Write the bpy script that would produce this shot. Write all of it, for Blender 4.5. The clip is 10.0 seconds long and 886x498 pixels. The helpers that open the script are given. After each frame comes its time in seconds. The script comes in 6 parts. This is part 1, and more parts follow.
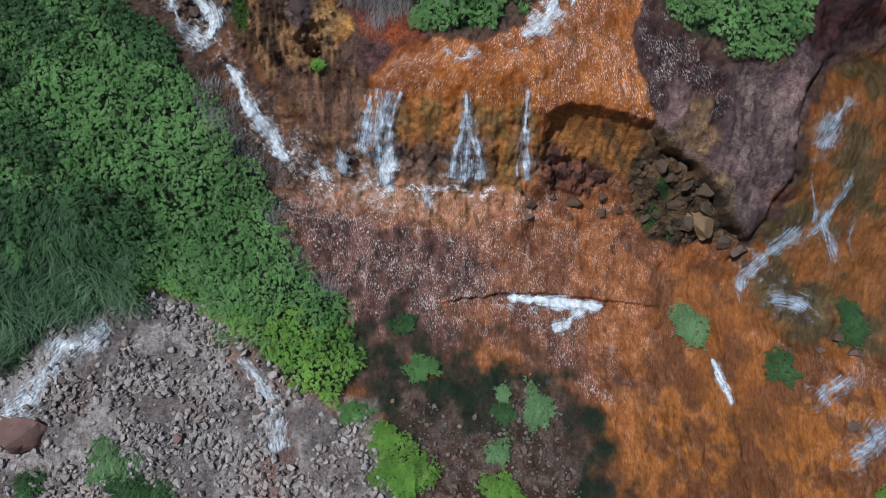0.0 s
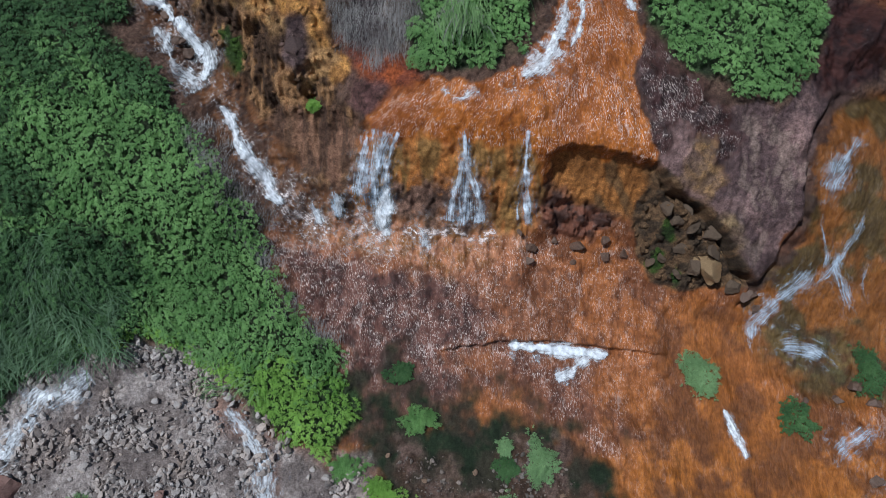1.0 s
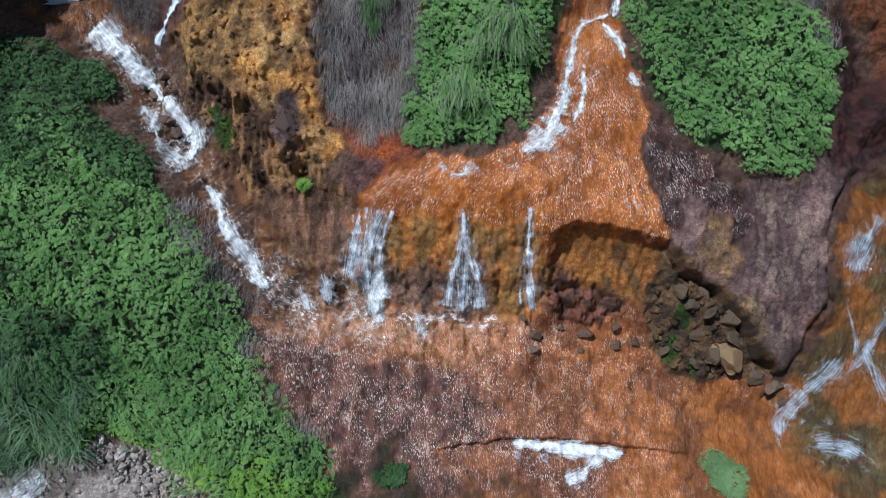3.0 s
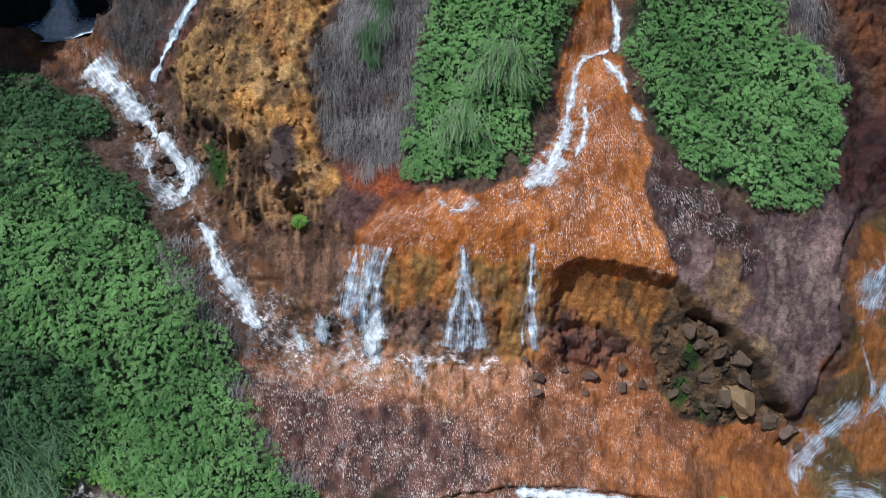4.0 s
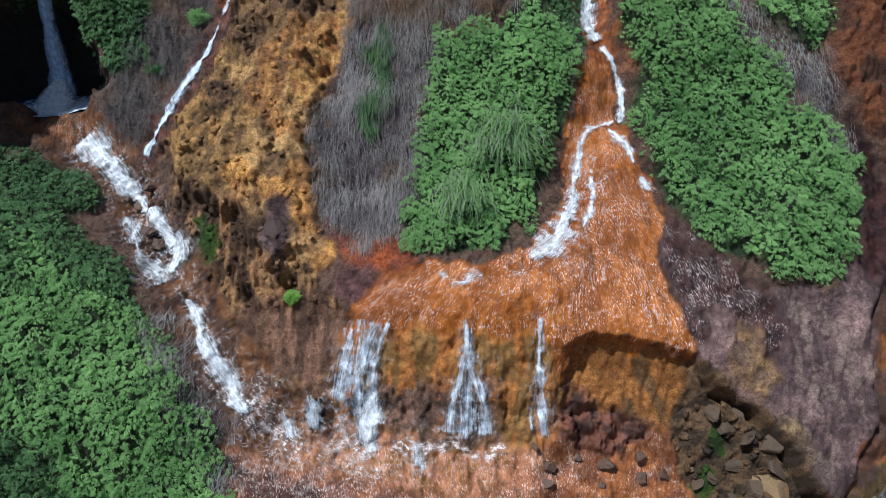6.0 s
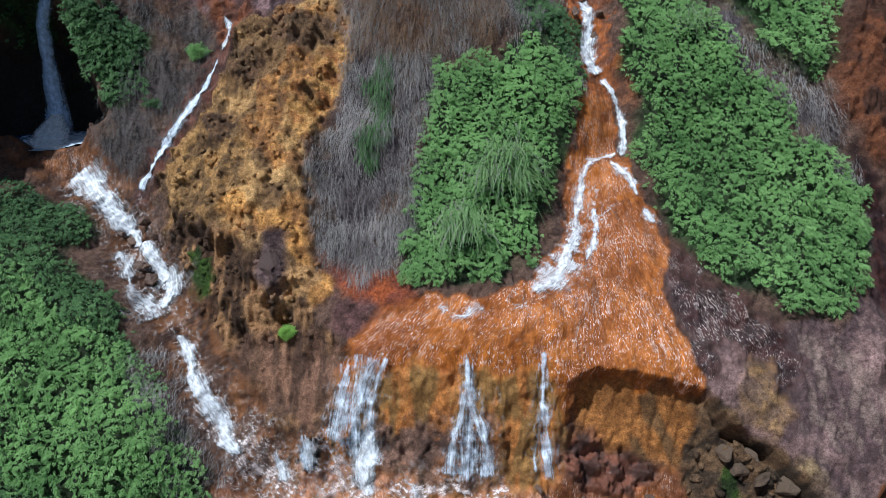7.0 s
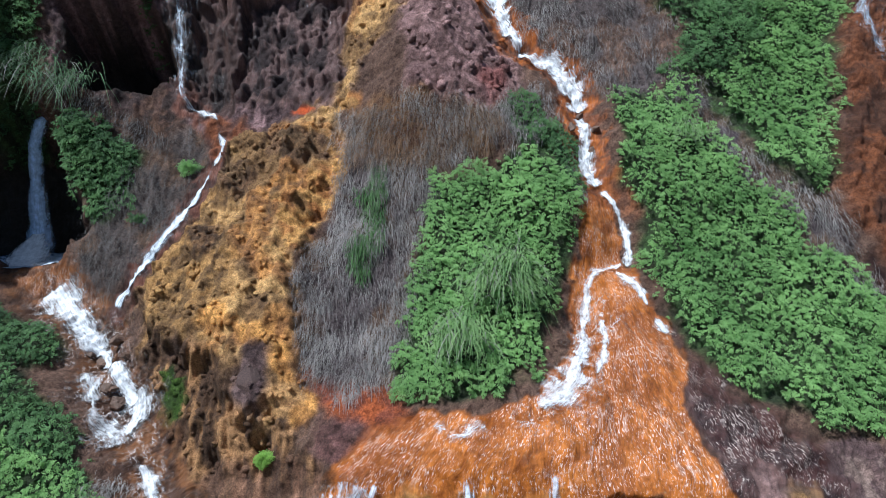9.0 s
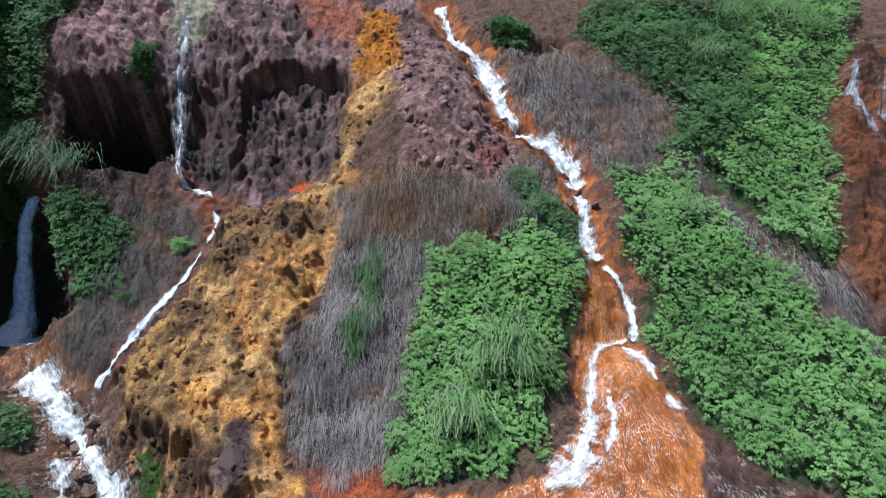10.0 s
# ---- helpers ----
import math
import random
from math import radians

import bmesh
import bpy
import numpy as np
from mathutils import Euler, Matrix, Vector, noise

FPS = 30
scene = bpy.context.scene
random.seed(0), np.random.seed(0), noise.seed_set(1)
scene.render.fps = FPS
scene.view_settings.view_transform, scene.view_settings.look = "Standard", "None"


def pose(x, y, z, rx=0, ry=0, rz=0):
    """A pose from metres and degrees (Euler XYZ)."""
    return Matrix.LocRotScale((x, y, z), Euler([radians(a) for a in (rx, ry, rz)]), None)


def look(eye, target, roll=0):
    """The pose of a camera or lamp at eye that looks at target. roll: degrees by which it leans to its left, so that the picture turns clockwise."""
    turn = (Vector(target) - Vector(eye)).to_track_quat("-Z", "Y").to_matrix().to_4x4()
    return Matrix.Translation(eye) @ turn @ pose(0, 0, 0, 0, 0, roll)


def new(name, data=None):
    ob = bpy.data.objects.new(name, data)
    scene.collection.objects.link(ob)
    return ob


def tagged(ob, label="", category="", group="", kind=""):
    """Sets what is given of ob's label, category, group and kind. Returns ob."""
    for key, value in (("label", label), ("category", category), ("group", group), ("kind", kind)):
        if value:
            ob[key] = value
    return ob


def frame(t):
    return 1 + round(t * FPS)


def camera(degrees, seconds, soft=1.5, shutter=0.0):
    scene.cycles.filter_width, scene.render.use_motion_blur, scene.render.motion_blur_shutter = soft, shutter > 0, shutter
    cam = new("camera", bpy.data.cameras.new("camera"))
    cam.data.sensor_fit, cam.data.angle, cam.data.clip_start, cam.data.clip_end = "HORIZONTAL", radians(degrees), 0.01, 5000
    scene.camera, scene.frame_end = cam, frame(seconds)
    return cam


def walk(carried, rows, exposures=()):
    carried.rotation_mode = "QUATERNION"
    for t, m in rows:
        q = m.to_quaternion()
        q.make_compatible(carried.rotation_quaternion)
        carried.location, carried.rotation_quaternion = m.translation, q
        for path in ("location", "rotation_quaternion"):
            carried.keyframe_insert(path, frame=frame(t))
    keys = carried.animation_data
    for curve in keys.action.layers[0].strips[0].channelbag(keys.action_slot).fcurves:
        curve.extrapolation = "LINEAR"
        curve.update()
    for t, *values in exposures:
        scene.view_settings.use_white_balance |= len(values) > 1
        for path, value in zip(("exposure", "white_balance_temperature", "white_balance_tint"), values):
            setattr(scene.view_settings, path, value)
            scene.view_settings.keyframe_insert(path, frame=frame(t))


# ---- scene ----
cam = camera(63.6, 10.0, soft=0.7)
METRES, EYE, TILT, LEAN, TURN = 10.0, 20.0, -52.0, 0.0, 0.0
ROWS = [
    (0.0, 0.0, 0.0, 0.0, 0.0, 0.0, -0.0),
    (0.5, 0.0006, 0.0549, -0.0149, -0.04, 2.27, 0.03),
    (1.0, 0.0022, 0.1015, -0.0233, -0.1, 4.13, 0.05),
    (1.5, 0.0024, 0.1539, -0.0376, -0.18, 6.38, 0.1),
    (2.0, 0.0019, 0.1995, -0.0496, -0.26, 8.32, 0.12),
    (2.5, 0.001, 0.2489, -0.0619, -0.3, 10.48, 0.15),
    (4.0, -0.0017, 0.3759, -0.0885, -0.46, 16.37, 0.24),
    (4.5, -0.0053, 0.4196, -0.0998, -0.5, 18.52, 0.29),
    (5.0, -0.0062, 0.4565, -0.1082, -0.48, 20.39, 0.31),
    (5.5, -0.008, 0.4972, -0.1183, -0.48, 22.53, 0.36),
    (7.0, -0.0081, 0.607, -0.1453, -0.49, 28.39, 0.43),
    (7.5, -0.0082, 0.6465, -0.1559, -0.5, 30.53, 0.46),
    (8.0, -0.01, 0.6888, -0.1648, -0.54, 32.9, 0.53),
    (8.5, -0.0078, 0.7659, -0.1829, -0.59, 37.45, 0.63),
    (9.0, -0.0066, 0.8345, -0.1977, -0.64, 41.74, 0.73),
    (9.5, -0.0047, 0.9065, -0.2138, -0.7, 46.39, 0.85),
    (10.0, -0.0078, 0.9729, -0.2277, -0.74, 50.72, 0.97),
]
walk(cam, [(t, pose(0, 0, EYE, TILT, LEAN, TURN) @ pose(METRES * x, METRES * y, METRES * z, 90 + pitch, roll, yaw)) for t, x, y, z, yaw, pitch, roll in ROWS],
     exposures=[(0.0, -0.38, 5320, 5), (2.5, -0.13, 5320, 5), (5.5, 0.06, 5320, 5), (8.0, 0.25, 5320, 5), (10.0, 0.54, 5320, 5)])

# ---------------------------------------------------------------- light
SUN_UP, SUN_TURN = 60.0, -130.0          # elevation; compass turn of the sun about z, from +y, clockwise positive
world = bpy.data.worlds.new("sky")
world.use_nodes = True
scene.world = world
wn = world.node_tree
sky = wn.nodes.new("ShaderNodeTexSky")
sky.sky_type = "NISHITA"
sky.sun_disc = False
sky.sun_elevation = radians(SUN_UP)
sky.sun_rotation = radians(SUN_TURN)
wn.links.new(sky.outputs[0], wn.nodes["Background"].inputs[0])
wn.nodes["Background"].inputs[1].default_value = 0.06
lamp = bpy.data.lights.new("sun", "SUN")
lamp.energy, lamp.angle, lamp.color = 5.0, radians(0.6), (1.0, 0.96, 0.9)
sun = new("sun", lamp)
to_sun = Vector((math.sin(radians(SUN_TURN)) * math.cos(radians(SUN_UP)), math.cos(radians(SUN_TURN)) * math.cos(radians(SUN_UP)), math.sin(radians(SUN_UP))))
sun.matrix_world = look(to_sun * 60, (0, 0, 0))

# ---------------------------------------------------------------- noise and outlines (numpy)


def lin(r, g, b):
    """Linear colour from 0-255 values."""
    return np.array([((c / 255 + 0.055) / 1.055) ** 2.4 if c > 10 else c / 255 / 12.92 for c in (r, g, b)])


def hashed(i, j, seed):
    h = (i.astype(np.int64) * 374761393 + j.astype(np.int64) * 668265263 + seed * 974634777) & 0xFFFFFFFF
    h = ((h ^ (h >> 13)) * 1274126177) & 0xFFFFFFFF
    h = ((h ^ (h >> 16)) * 2246822519) & 0xFFFFFFFF
    return (h ^ (h >> 15)) / 4294967296.0


def vnoise(x, y, seed=0):
    """Smooth value noise from -1 to 1, one cell a unit."""
    i, j = np.floor(x), np.floor(y)
    a, b = x - i, y - j
    a, b = a * a * a * (a * (6 * a - 15) + 10), b * b * b * (b * (6 * b - 15) + 10)
    n = hashed(i, j, seed) * (1 - a) * (1 - b) + hashed(i + 1, j, seed) * a * (1 - b) + hashed(i, j + 1, seed) * (1 - a) * b + hashed(i + 1, j + 1, seed) * a * b
    return 2 * n - 1


def fbm(x, y, seed=0, octaves=4, gain=0.5):
    total, size, amp = 0.0, 1.0, 1.0
    for k in range(octaves):
        c, s = math.cos(0.6 + 1.1 * k), math.sin(0.6 + 1.1 * k)
        total = total + amp * vnoise((c * x - s * y) * size + 17.3 * k, (s * x + c * y) * size - 9.1 * k, seed + k)
        size, amp = size * 2.03, amp * gain
    return total


def ridged(x, y, seed=0, octaves=3):
    total, size, amp = 0.0, 1.0, 1.0
    for k in range(octaves):
        c, s = math.cos(0.25 + 0.4 * k), math.sin(0.25 + 0.4 * k)
        total = total + amp * (1 - 2 * np.abs(vnoise((c * x - s * y) * size + 5.7 * k, (s * x + c * y) * size + 3.1 * k, seed + k)))
        size, amp = size * 2.1, amp * 0.5
    return total


def knobs(x, y, seed=0):
    """Rounded crowns with creases between them, one a cell: about 0 in the creases, 1 on the crowns."""
    i, j = np.floor(x), np.floor(y)
    near, next_one = np.full(np.shape(x), 9.0), np.full(np.shape(x), 9.0)
    for a in (-1, 0, 1):
        for b in (-1, 0, 1):
            px, py = i + a + 0.1 + 0.8 * hashed(i + a, j + b, seed), j + b + 0.1 + 0.8 * hashed(i + a, j + b, seed + 50)
            d = np.hypot(x - px, y - py)
            near, next_one = np.minimum(near, d), np.minimum(next_one, np.maximum(near, d))
    return np.minimum(1.4 * (next_one - near), 1) ** 0.9 * (1.2 - 0.6 * near)


def smooth(a, b, x):
    t = np.clip((x - a) / (b - a), 0, 1)
    return t * t * (3 - 2 * t)


def inside(poly, u, v, soft=0.3, rough=0.0, seed=3):
    """How far a place lies inside an outline: 0 outside, 1 inside, over a soft band; rough frays the band."""
    p = np.array(poly, float)
    shape, u, v = np.shape(u), np.ravel(u), np.ravel(v)
    reach = soft + 2.2 * rough + 0.1
    box = (u > p[:, 0].min() - reach) & (u < p[:, 0].max() + reach) & (v > p[:, 1].min() - reach) & (v < p[:, 1].max() + reach)
    found = np.zeros(len(u))
    u, v = u[box], v[box]
    near = np.full(np.shape(u), 1e9)
    odd = np.zeros(np.shape(u), bool)
    for (ax, ay), (bx, by) in zip(p, np.roll(p, -1, 0)):
        dx, dy = bx - ax, by - ay
        t = np.clip(((u - ax) * dx + (v - ay) * dy) / (dx * dx + dy * dy + 1e-12), 0, 1)
        near = np.minimum(near, np.hypot(u - ax - t * dx, v - ay - t * dy))
        if dy:
            odd ^= ((ay > v) != (by > v)) & (u < ax + dx * (v - ay) / dy)
    d = np.where(odd, near, -near)
    if rough:
        d = d + rough * fbm(u * 1.3, v * 1.3, seed, 4)
    found[box] = smooth(-soft, soft, d)
    return found.reshape(shape)


def along(line, u, v):
    """The distance from a line of places, how far along it (0 to 1), and the side."""
    p = np.array(line, float)
    lengths = np.hypot(*np.diff(p, axis=0).T)
    start, near, where = 0.0, np.full(np.shape(u), 1e9), np.zeros(np.shape(u))
    for (ax, ay), (bx, by), n in zip(p[:-1], p[1:], lengths):
        dx, dy = bx - ax, by - ay
        t = np.clip(((u - ax) * dx + (v - ay) * dy) / (n * n), 0, 1)
        d = np.hypot(u - ax - t * dx, v - ay - t * dy)
        where = np.where(d < near, (start + t * n) / lengths.sum(), where)
        near = np.minimum(near, d)
        start += n
    return near, where


def mound(u, v, cu, cv, ru, rv, high):
    return high * np.exp(-(((u - cu) / ru) ** 2 + ((v - cv) / rv) ** 2))


# ---------------------------------------------------------------- outlines on the slope
# u runs across the slope (world x), v up a plane of 45 degrees, w out of it.
HALF = math.sqrt(0.5)
U0, V0, DU, DV = -24.0, -2.0, 6.0, 4.0
RELIEF = np.array([
    [-9.2, -8.4, -7.9, -7.7, -7.6, -7.5, -7.6, -7.9, -8.3],
    [-10.4, -10.3, -10.2, -10.2, -10.2, -10.3, -10.4, -10.2, -9.8],
    [-11.2, -11.9, -12.1, -12.3, -12.8, -13.3, -13, -12.1, -11.2],
    [-11.1, -12, -12.6, -13.7, -14.6, -15.4, -14.3, -13.1, -12.5],
    [-10.4, -11, -12, -13.9, -13.2, -13.1, -11.7, -12.8, -14],
    [-9.7, -11.5, -14.5, -14.5, -12, -11.5, -11.9, -13.6, -15.2],
    [-9.8, -12.7, -15.6, -13.4, -12.7, -12.6, -12.3, -14.1, -15.7],
    [-9.9, -13, -14.9, -12.8, -11.7, -11.4, -11.5, -13.8, -15.2],
    [-9.3, -11.1, -12.7, -12.8, -11, -11.7, -11.6, -12.5, -13.6],
    [-8, -9.1, -10.5, -11.4, -10.8, -11.3, -11.1, -11.1, -11.5],
    [-6.6, -7.5, -8.5, -9.7, -10.5, -10.8, -10.5, -10, -9.5],
])

LIP = [(-4.3, 15.0), (-3.5, 16.0), (-2.75, 16.7), (-1.3, 16.95), (0.75, 16.7), (3.1, 16.8), (3.7, 16.0), (4.2, 16.2), (5.0, 16.25), (5.9, 16.05), (7.6, 15.5), (8.3, 14.75), (9.5, 14.0), (10.4, 12.85), (11.1, 11.7), (12.2, 10.9)]
LEFT_STREAM = [(-14.6, 24.9), (-13.1, 24.0), (-11.9, 23.5), (-11.1, 22.2), (-10.4, 20.9), (-9.45, 19.4), (-8.5, 18.3), (-8.0, 17.5), (-7.3, 16.2), (-6.2, 14.7), (-5.4, 14.0)]
RIGHT_STREAM = [(0.4, 40.6), (0.95, 38.3), (2.05, 36.4), (2.4, 34.6), (3.05, 32.5), (4.3, 31.85), (5.05, 31.0), (5.2, 28.95), (5.3, 26.9), (6.0, 25.7), (6.15, 23.95), (4.95, 23.2), (4.55, 22.1), (4.4, 20.65), (3.75, 19.6), (3.35, 18.8), (2.75, 18.4)]
SHEET = [(-3.0, 17.0), (-1.56, 18.6), (-0.64, 18.5), (1.3, 18.5), (2.9, 18.9), (3.7, 20.0), (4.1, 22.0), (4.7, 24.5), (4.9, 26.5), (5.7, 26.6), (6.0, 24.5), (6.3, 23.0), (6.9, 21.2), (6.95, 20.1), (6.8, 18.1), (7.6, 15.5), (5.6, 15.9), (4.2, 15.9), (3.4, 14.6), (-2.6, 14.6), (-3.2, 16.2)]
SHRUBS_MIDDLE = [(0.16, 26.4), (1.8, 26.6), (3.1, 27.5), (4.2, 26.8), (4.8, 25.5), (4.2, 24.0), (3.7, 21.8), (2.8, 19.8), (1.6, 19.0), (0.5, 18.9), (-0.8, 19.1), (-1.2, 20.1), (-0.7, 22.7), (-0.4, 24.2)]
SHRUBS_RIGHT = [(6.5, 30.0), (8.0, 29.9), (9.7, 33.2), (6.2, 38.0), (7.4, 41.0), (19.0, 40.5), (16.7, 36.2), (14.7, 32.5), (13.8, 29.0), (13.4, 26.7), (11.8, 25.3), (12.9, 23.6), (13.9, 22.5), (13.1, 18.8), (11.9, 17.8), (10.3, 18.0), (8.5, 19.1), (7.4, 20.3), (6.9, 21.6), (6.6, 23.7), (6.4, 26.8)]
SHRUBS_LEFT = [(-20.0, 20.9), (-13.3, 21.0), (-11.3, 19.8), (-9.8, 17.7), (-8.1, 15.0), (-7.0, 13.6), (-6.6, 12.0), (-5.4, 10.3), (-4.1, 9.0), (-3.0, 6.9), (-3.9, 5.1), (-4.8, 5.2), (-8.3, 8.2), (-9.8, 9.1), (-11.2, 9.4), (-12.5, 8.7), (-14.5, 8.2), (-16.5, 6.5), (-20.0, 5.2)]
SHRUBS_TOP_LEFT = [(-20.0, 41.0), (-11.6, 41.0), (-13.0, 37.5), (-13.9, 35.3), (-14.3, 33.0), (-14.6, 30.0), (-20.0, 28.0)]
SHRUBS_BANK = [(-13.2, 27.8), (-12.9, 29.6), (-11.6, 29.2), (-10.3, 28.6), (-10.6, 27.1), (-11.6, 26.3)]
SHRUBS_GORGE = [(-20.0, 24.0), (-14.6, 22.9), (-12.5, 22.6), (-12.0, 21.6), (-12.6, 20.9), (-20.0, 20.6)]
GRAVEL = [(-30.0, 5.6), (-17.7, 5.6), (-14.5, 8.0), (-11.0, 9.2), (-8.3, 8.3), (-4.8, 5.1), (-2.6, 4.7), (-1.6, 1.8), (-1.2, -2.0), (0.6, -5.0), (-0.8, -9.0), (-6.0, -12.0), (-30.0, -14.0)]
DARK_BED = [(-6.6, 12.6), (-4.8, 12.6), (-1.0, 11.6), (1.2, 10.6), (2.0, 9.0), (0.2, 8.3), (-0.5, 7.0), (-2.5, 7.6), (-4.0, 9.0), (-5.4, 10.4)]
WEED_POOL = [(-3.2, 7.7), (-1.9, 8.4), (-0.5, 6.6), (2.1, 7.0), (3.9, 5.8), (6.0, 4.8), (6.5, 2.4), (6.2, -1.0), (-1.0, -1.0), (-3.0, 4.4)]
STONY = [(-1.6, 5.4), (0.0, 5.0), (1.0, 3.6), (2.4, 5.3), (4.2, 5.0), (5.0, 3.2), (4.6, 0.5), (-1.2, 0.5)]
RED_BED = [(-3.8, 20.2), (-2.3, 19.6), (-0.9, 19.2), (-0.6, 18.5), (-1.6, 18.3), (-3.0, 18.6)]
SLAB = [(6.8, 19.3), (7.7, 18.3), (9.4, 17.5), (11.7, 17.5), (13.2, 18.6), (14.3, 22.0), (14.7, 21.0), (14.3, 18.2), (13.4, 16.8), (13.1, 14.5), (12.4, 12.2), (11.9, 10.9), (11.1, 11.7), (10.4, 12.85), (9.5, 14.0), (8.3, 14.75), (7.6, 15.5), (7.1, 17.3)]
RIGHT_FLOW = [(22.0, 19.0), (16.5, 18.3), (14.4, 17.8), (13.5, 16.9), (13.1, 15.5), (13.2, 13.6), (12.5, 11.9), (11.8, 10.8), (11.5, 9.4), (12.2, 8.0), (13.5, 7.0), (16.9, 6.5), (22.0, 6.5)]
YELLOW = [(-2.7, 38.7), (-1.4, 38.9), (-0.5, 35.5), (-0.9, 33.0), (-2.5, 31.4), (-3.2, 29.5), (-3.6, 25.7), (-4.5, 23.9), (-4.1, 22.0), (-3.7, 19.8), (-4.2, 19.0), (-6.5, 19.7), (-7.1, 21.4), (-9.0, 21.6), (-9.2, 22.6), (-7.9, 25.3), (-7.4, 28.2), (-5.2, 29.6), (-3.2, 29.8), (-3.0, 33.7)]
TUFA = [(-9.2, 21.7), (-7.2, 21.3), (-5.6, 19.6), (-4.2, 18.7), (-3.0, 16.9), (-3.5, 15.6), (-4.6, 14.3), (-6.0, 15.2), (-7.5, 17.5), (-8.3, 19.5), (-9.8, 21.3)]
DRY_GRASS = [(-3.2, 29.4), (1.9, 29.1), (3.4, 30.3), (3.7, 28.0), (0.2, 26.7), (-0.4, 23.5), (-1.0, 19.6), (-2.4, 19.0), (-3.7, 20.0), (-4.4, 23.1), (-3.1, 25.2)]
DRY_RIGHT = [(3.3, 36.6), (4.8, 37.4), (7.0, 36.0), (9.6, 33.0), (8.2, 30.0), (6.4, 29.8), (5.7, 30.8), (4.7, 32.2), (3.4, 33.2), (2.9, 35.0)]
DRY_LEFT = [(-10.4, 28.3), (-8.6, 29.6), (-7.6, 28.4), (-9.0, 25.9), (-10.7, 23.6), (-12.0, 24.5), (-12.5, 25.8), (-11.4, 26.8)]
MAUVE_ROCK = [(-1.2, 37.6), (0.0, 38.6), (2.1, 33.3), (3.1, 31.8), (2.9, 29.8), (1.8, 28.6), (-0.8, 29.3), (-1.3, 33.6)]
CLIFF = [(-14.3, 34.0), (-13.5, 37.0), (-11.5, 41.5), (0.5, 41.5), (-1.2, 38.0), (-2.8, 33.5), (-3.1, 29.6), (-5.0, 29.6), (-7.4, 28.6), (-9.0, 29.8), (-13.4, 30.4)]
DARK_CAVE = [(-13.35, 32.2), (-13.15, 33.0), (-12.3, 33.25), (-11.2, 33.4), (-10.3, 33.4), (-9.75, 33.0), (-9.6, 31.6), (-10.0, 30.85), (-11.0, 30.75), (-12.4, 30.8), (-13.1, 31.1)]
ALCOVE = [(-7.4, 33.3), (-7.05, 34.5), (-6.25, 35.3), (-5.0, 35.75), (-3.7, 35.3), (-2.9, 34.3), (-3.3, 33.0), (-3.2, 31.0), (-4.4, 30.2), (-5.5, 30.4), (-6.7, 30.6), (-7.4, 31.9)]
GORGE = [(-15.6, 30.4), (-13.6, 30.0), (-13.1, 28.4), (-12.6, 26.2), (-12.9, 25.2), (-14.5, 25.0), (-17.0, 25.4), (-17.5, 28.5)]
RIGHT_CLIFF = [(16.9, 36.3), (15.0, 32.7), (14.2, 30.0), (13.7, 27.9), (13.2, 25.0), (14.1, 23.6), (15.5, 22.0), (14.6, 19.5), (22.0, 19.0), (24.0, 36.0)]
OCHRE_BANK = [(-9.7, 23.3), (-9.1, 21.7), (-8.0, 21.0), (-6.9, 20.6), (-6.0, 19.5), (-5.2, 18.9), (-4.2, 18.5), (-3.3, 18.1), (-2.9, 19.0), (-3.6, 20.5), (-4.4, 23.0), (-3.6, 26.0), (-3.3, 29.5), (-7.2, 28.2), (-7.6, 26.5), (-8.8, 24.9)]
BROWN_WALL = [(-6.8, 16.9), (-6.4, 17.7), (-4.7, 17.5), (-3.1, 17.2), (-3.1, 16.0), (-3.9, 15.0), (-5.6, 15.7)]
LEDGE = [(-0.2, 8.55), (0.4, 8.7), (2.4, 8.9), (4.5, 8.85), (6.7, 8.6), (8.6, 8.4)]
DRY_BAND = [(8.4, 31.1), (9.7, 30.9), (10.2, 28.3), (11.6, 26.7), (12.6, 26.2), (13.2, 24.1), (12.2, 23.6), (11.0, 25.5), (10.3, 26.3), (9.7, 27.5), (8.8, 28.4), (8.5, 29.5)]
SHRUBS_STRIP = [(2.7, 29.6), (3.2, 29.9), (4.0, 29.0), (4.8, 27.6), (5.0, 26.0), (4.6, 25.6), (4.0, 26.8), (3.0, 27.6), (2.6, 28.6)]
GREENS = (SHRUBS_STRIP, SHRUBS_MIDDLE, SHRUBS_RIGHT, SHRUBS_LEFT, SHRUBS_TOP_LEFT, SHRUBS_BANK, SHRUBS_GORGE)


def bspline(t):
    return ((1 - t) ** 3 / 6, (3 * t**3 - 6 * t * t + 4) / 6, (-3 * t**3 + 3 * t * t + 3 * t + 1) / 6, t**3 / 6)


def lie(u, v):
    """The broad lie of the slope."""
    rows, cols = RELIEF.shape
    a, b = np.clip((u - U0) / DU, 0, cols - 1.000001), np.clip((v - V0) / DV, 0, rows - 1.000001)
    i, j = a.astype(int), b.astype(int)
    bu, bv = bspline(a - i), bspline(b - j)
    w = 0.0
    for p in range(4):
        for q in range(4):
            w = w + bu[p] * bv[q] * RELIEF[np.clip(j + q - 1, 0, rows - 1), np.clip(i + p - 1, 0, cols - 1)]
    return w


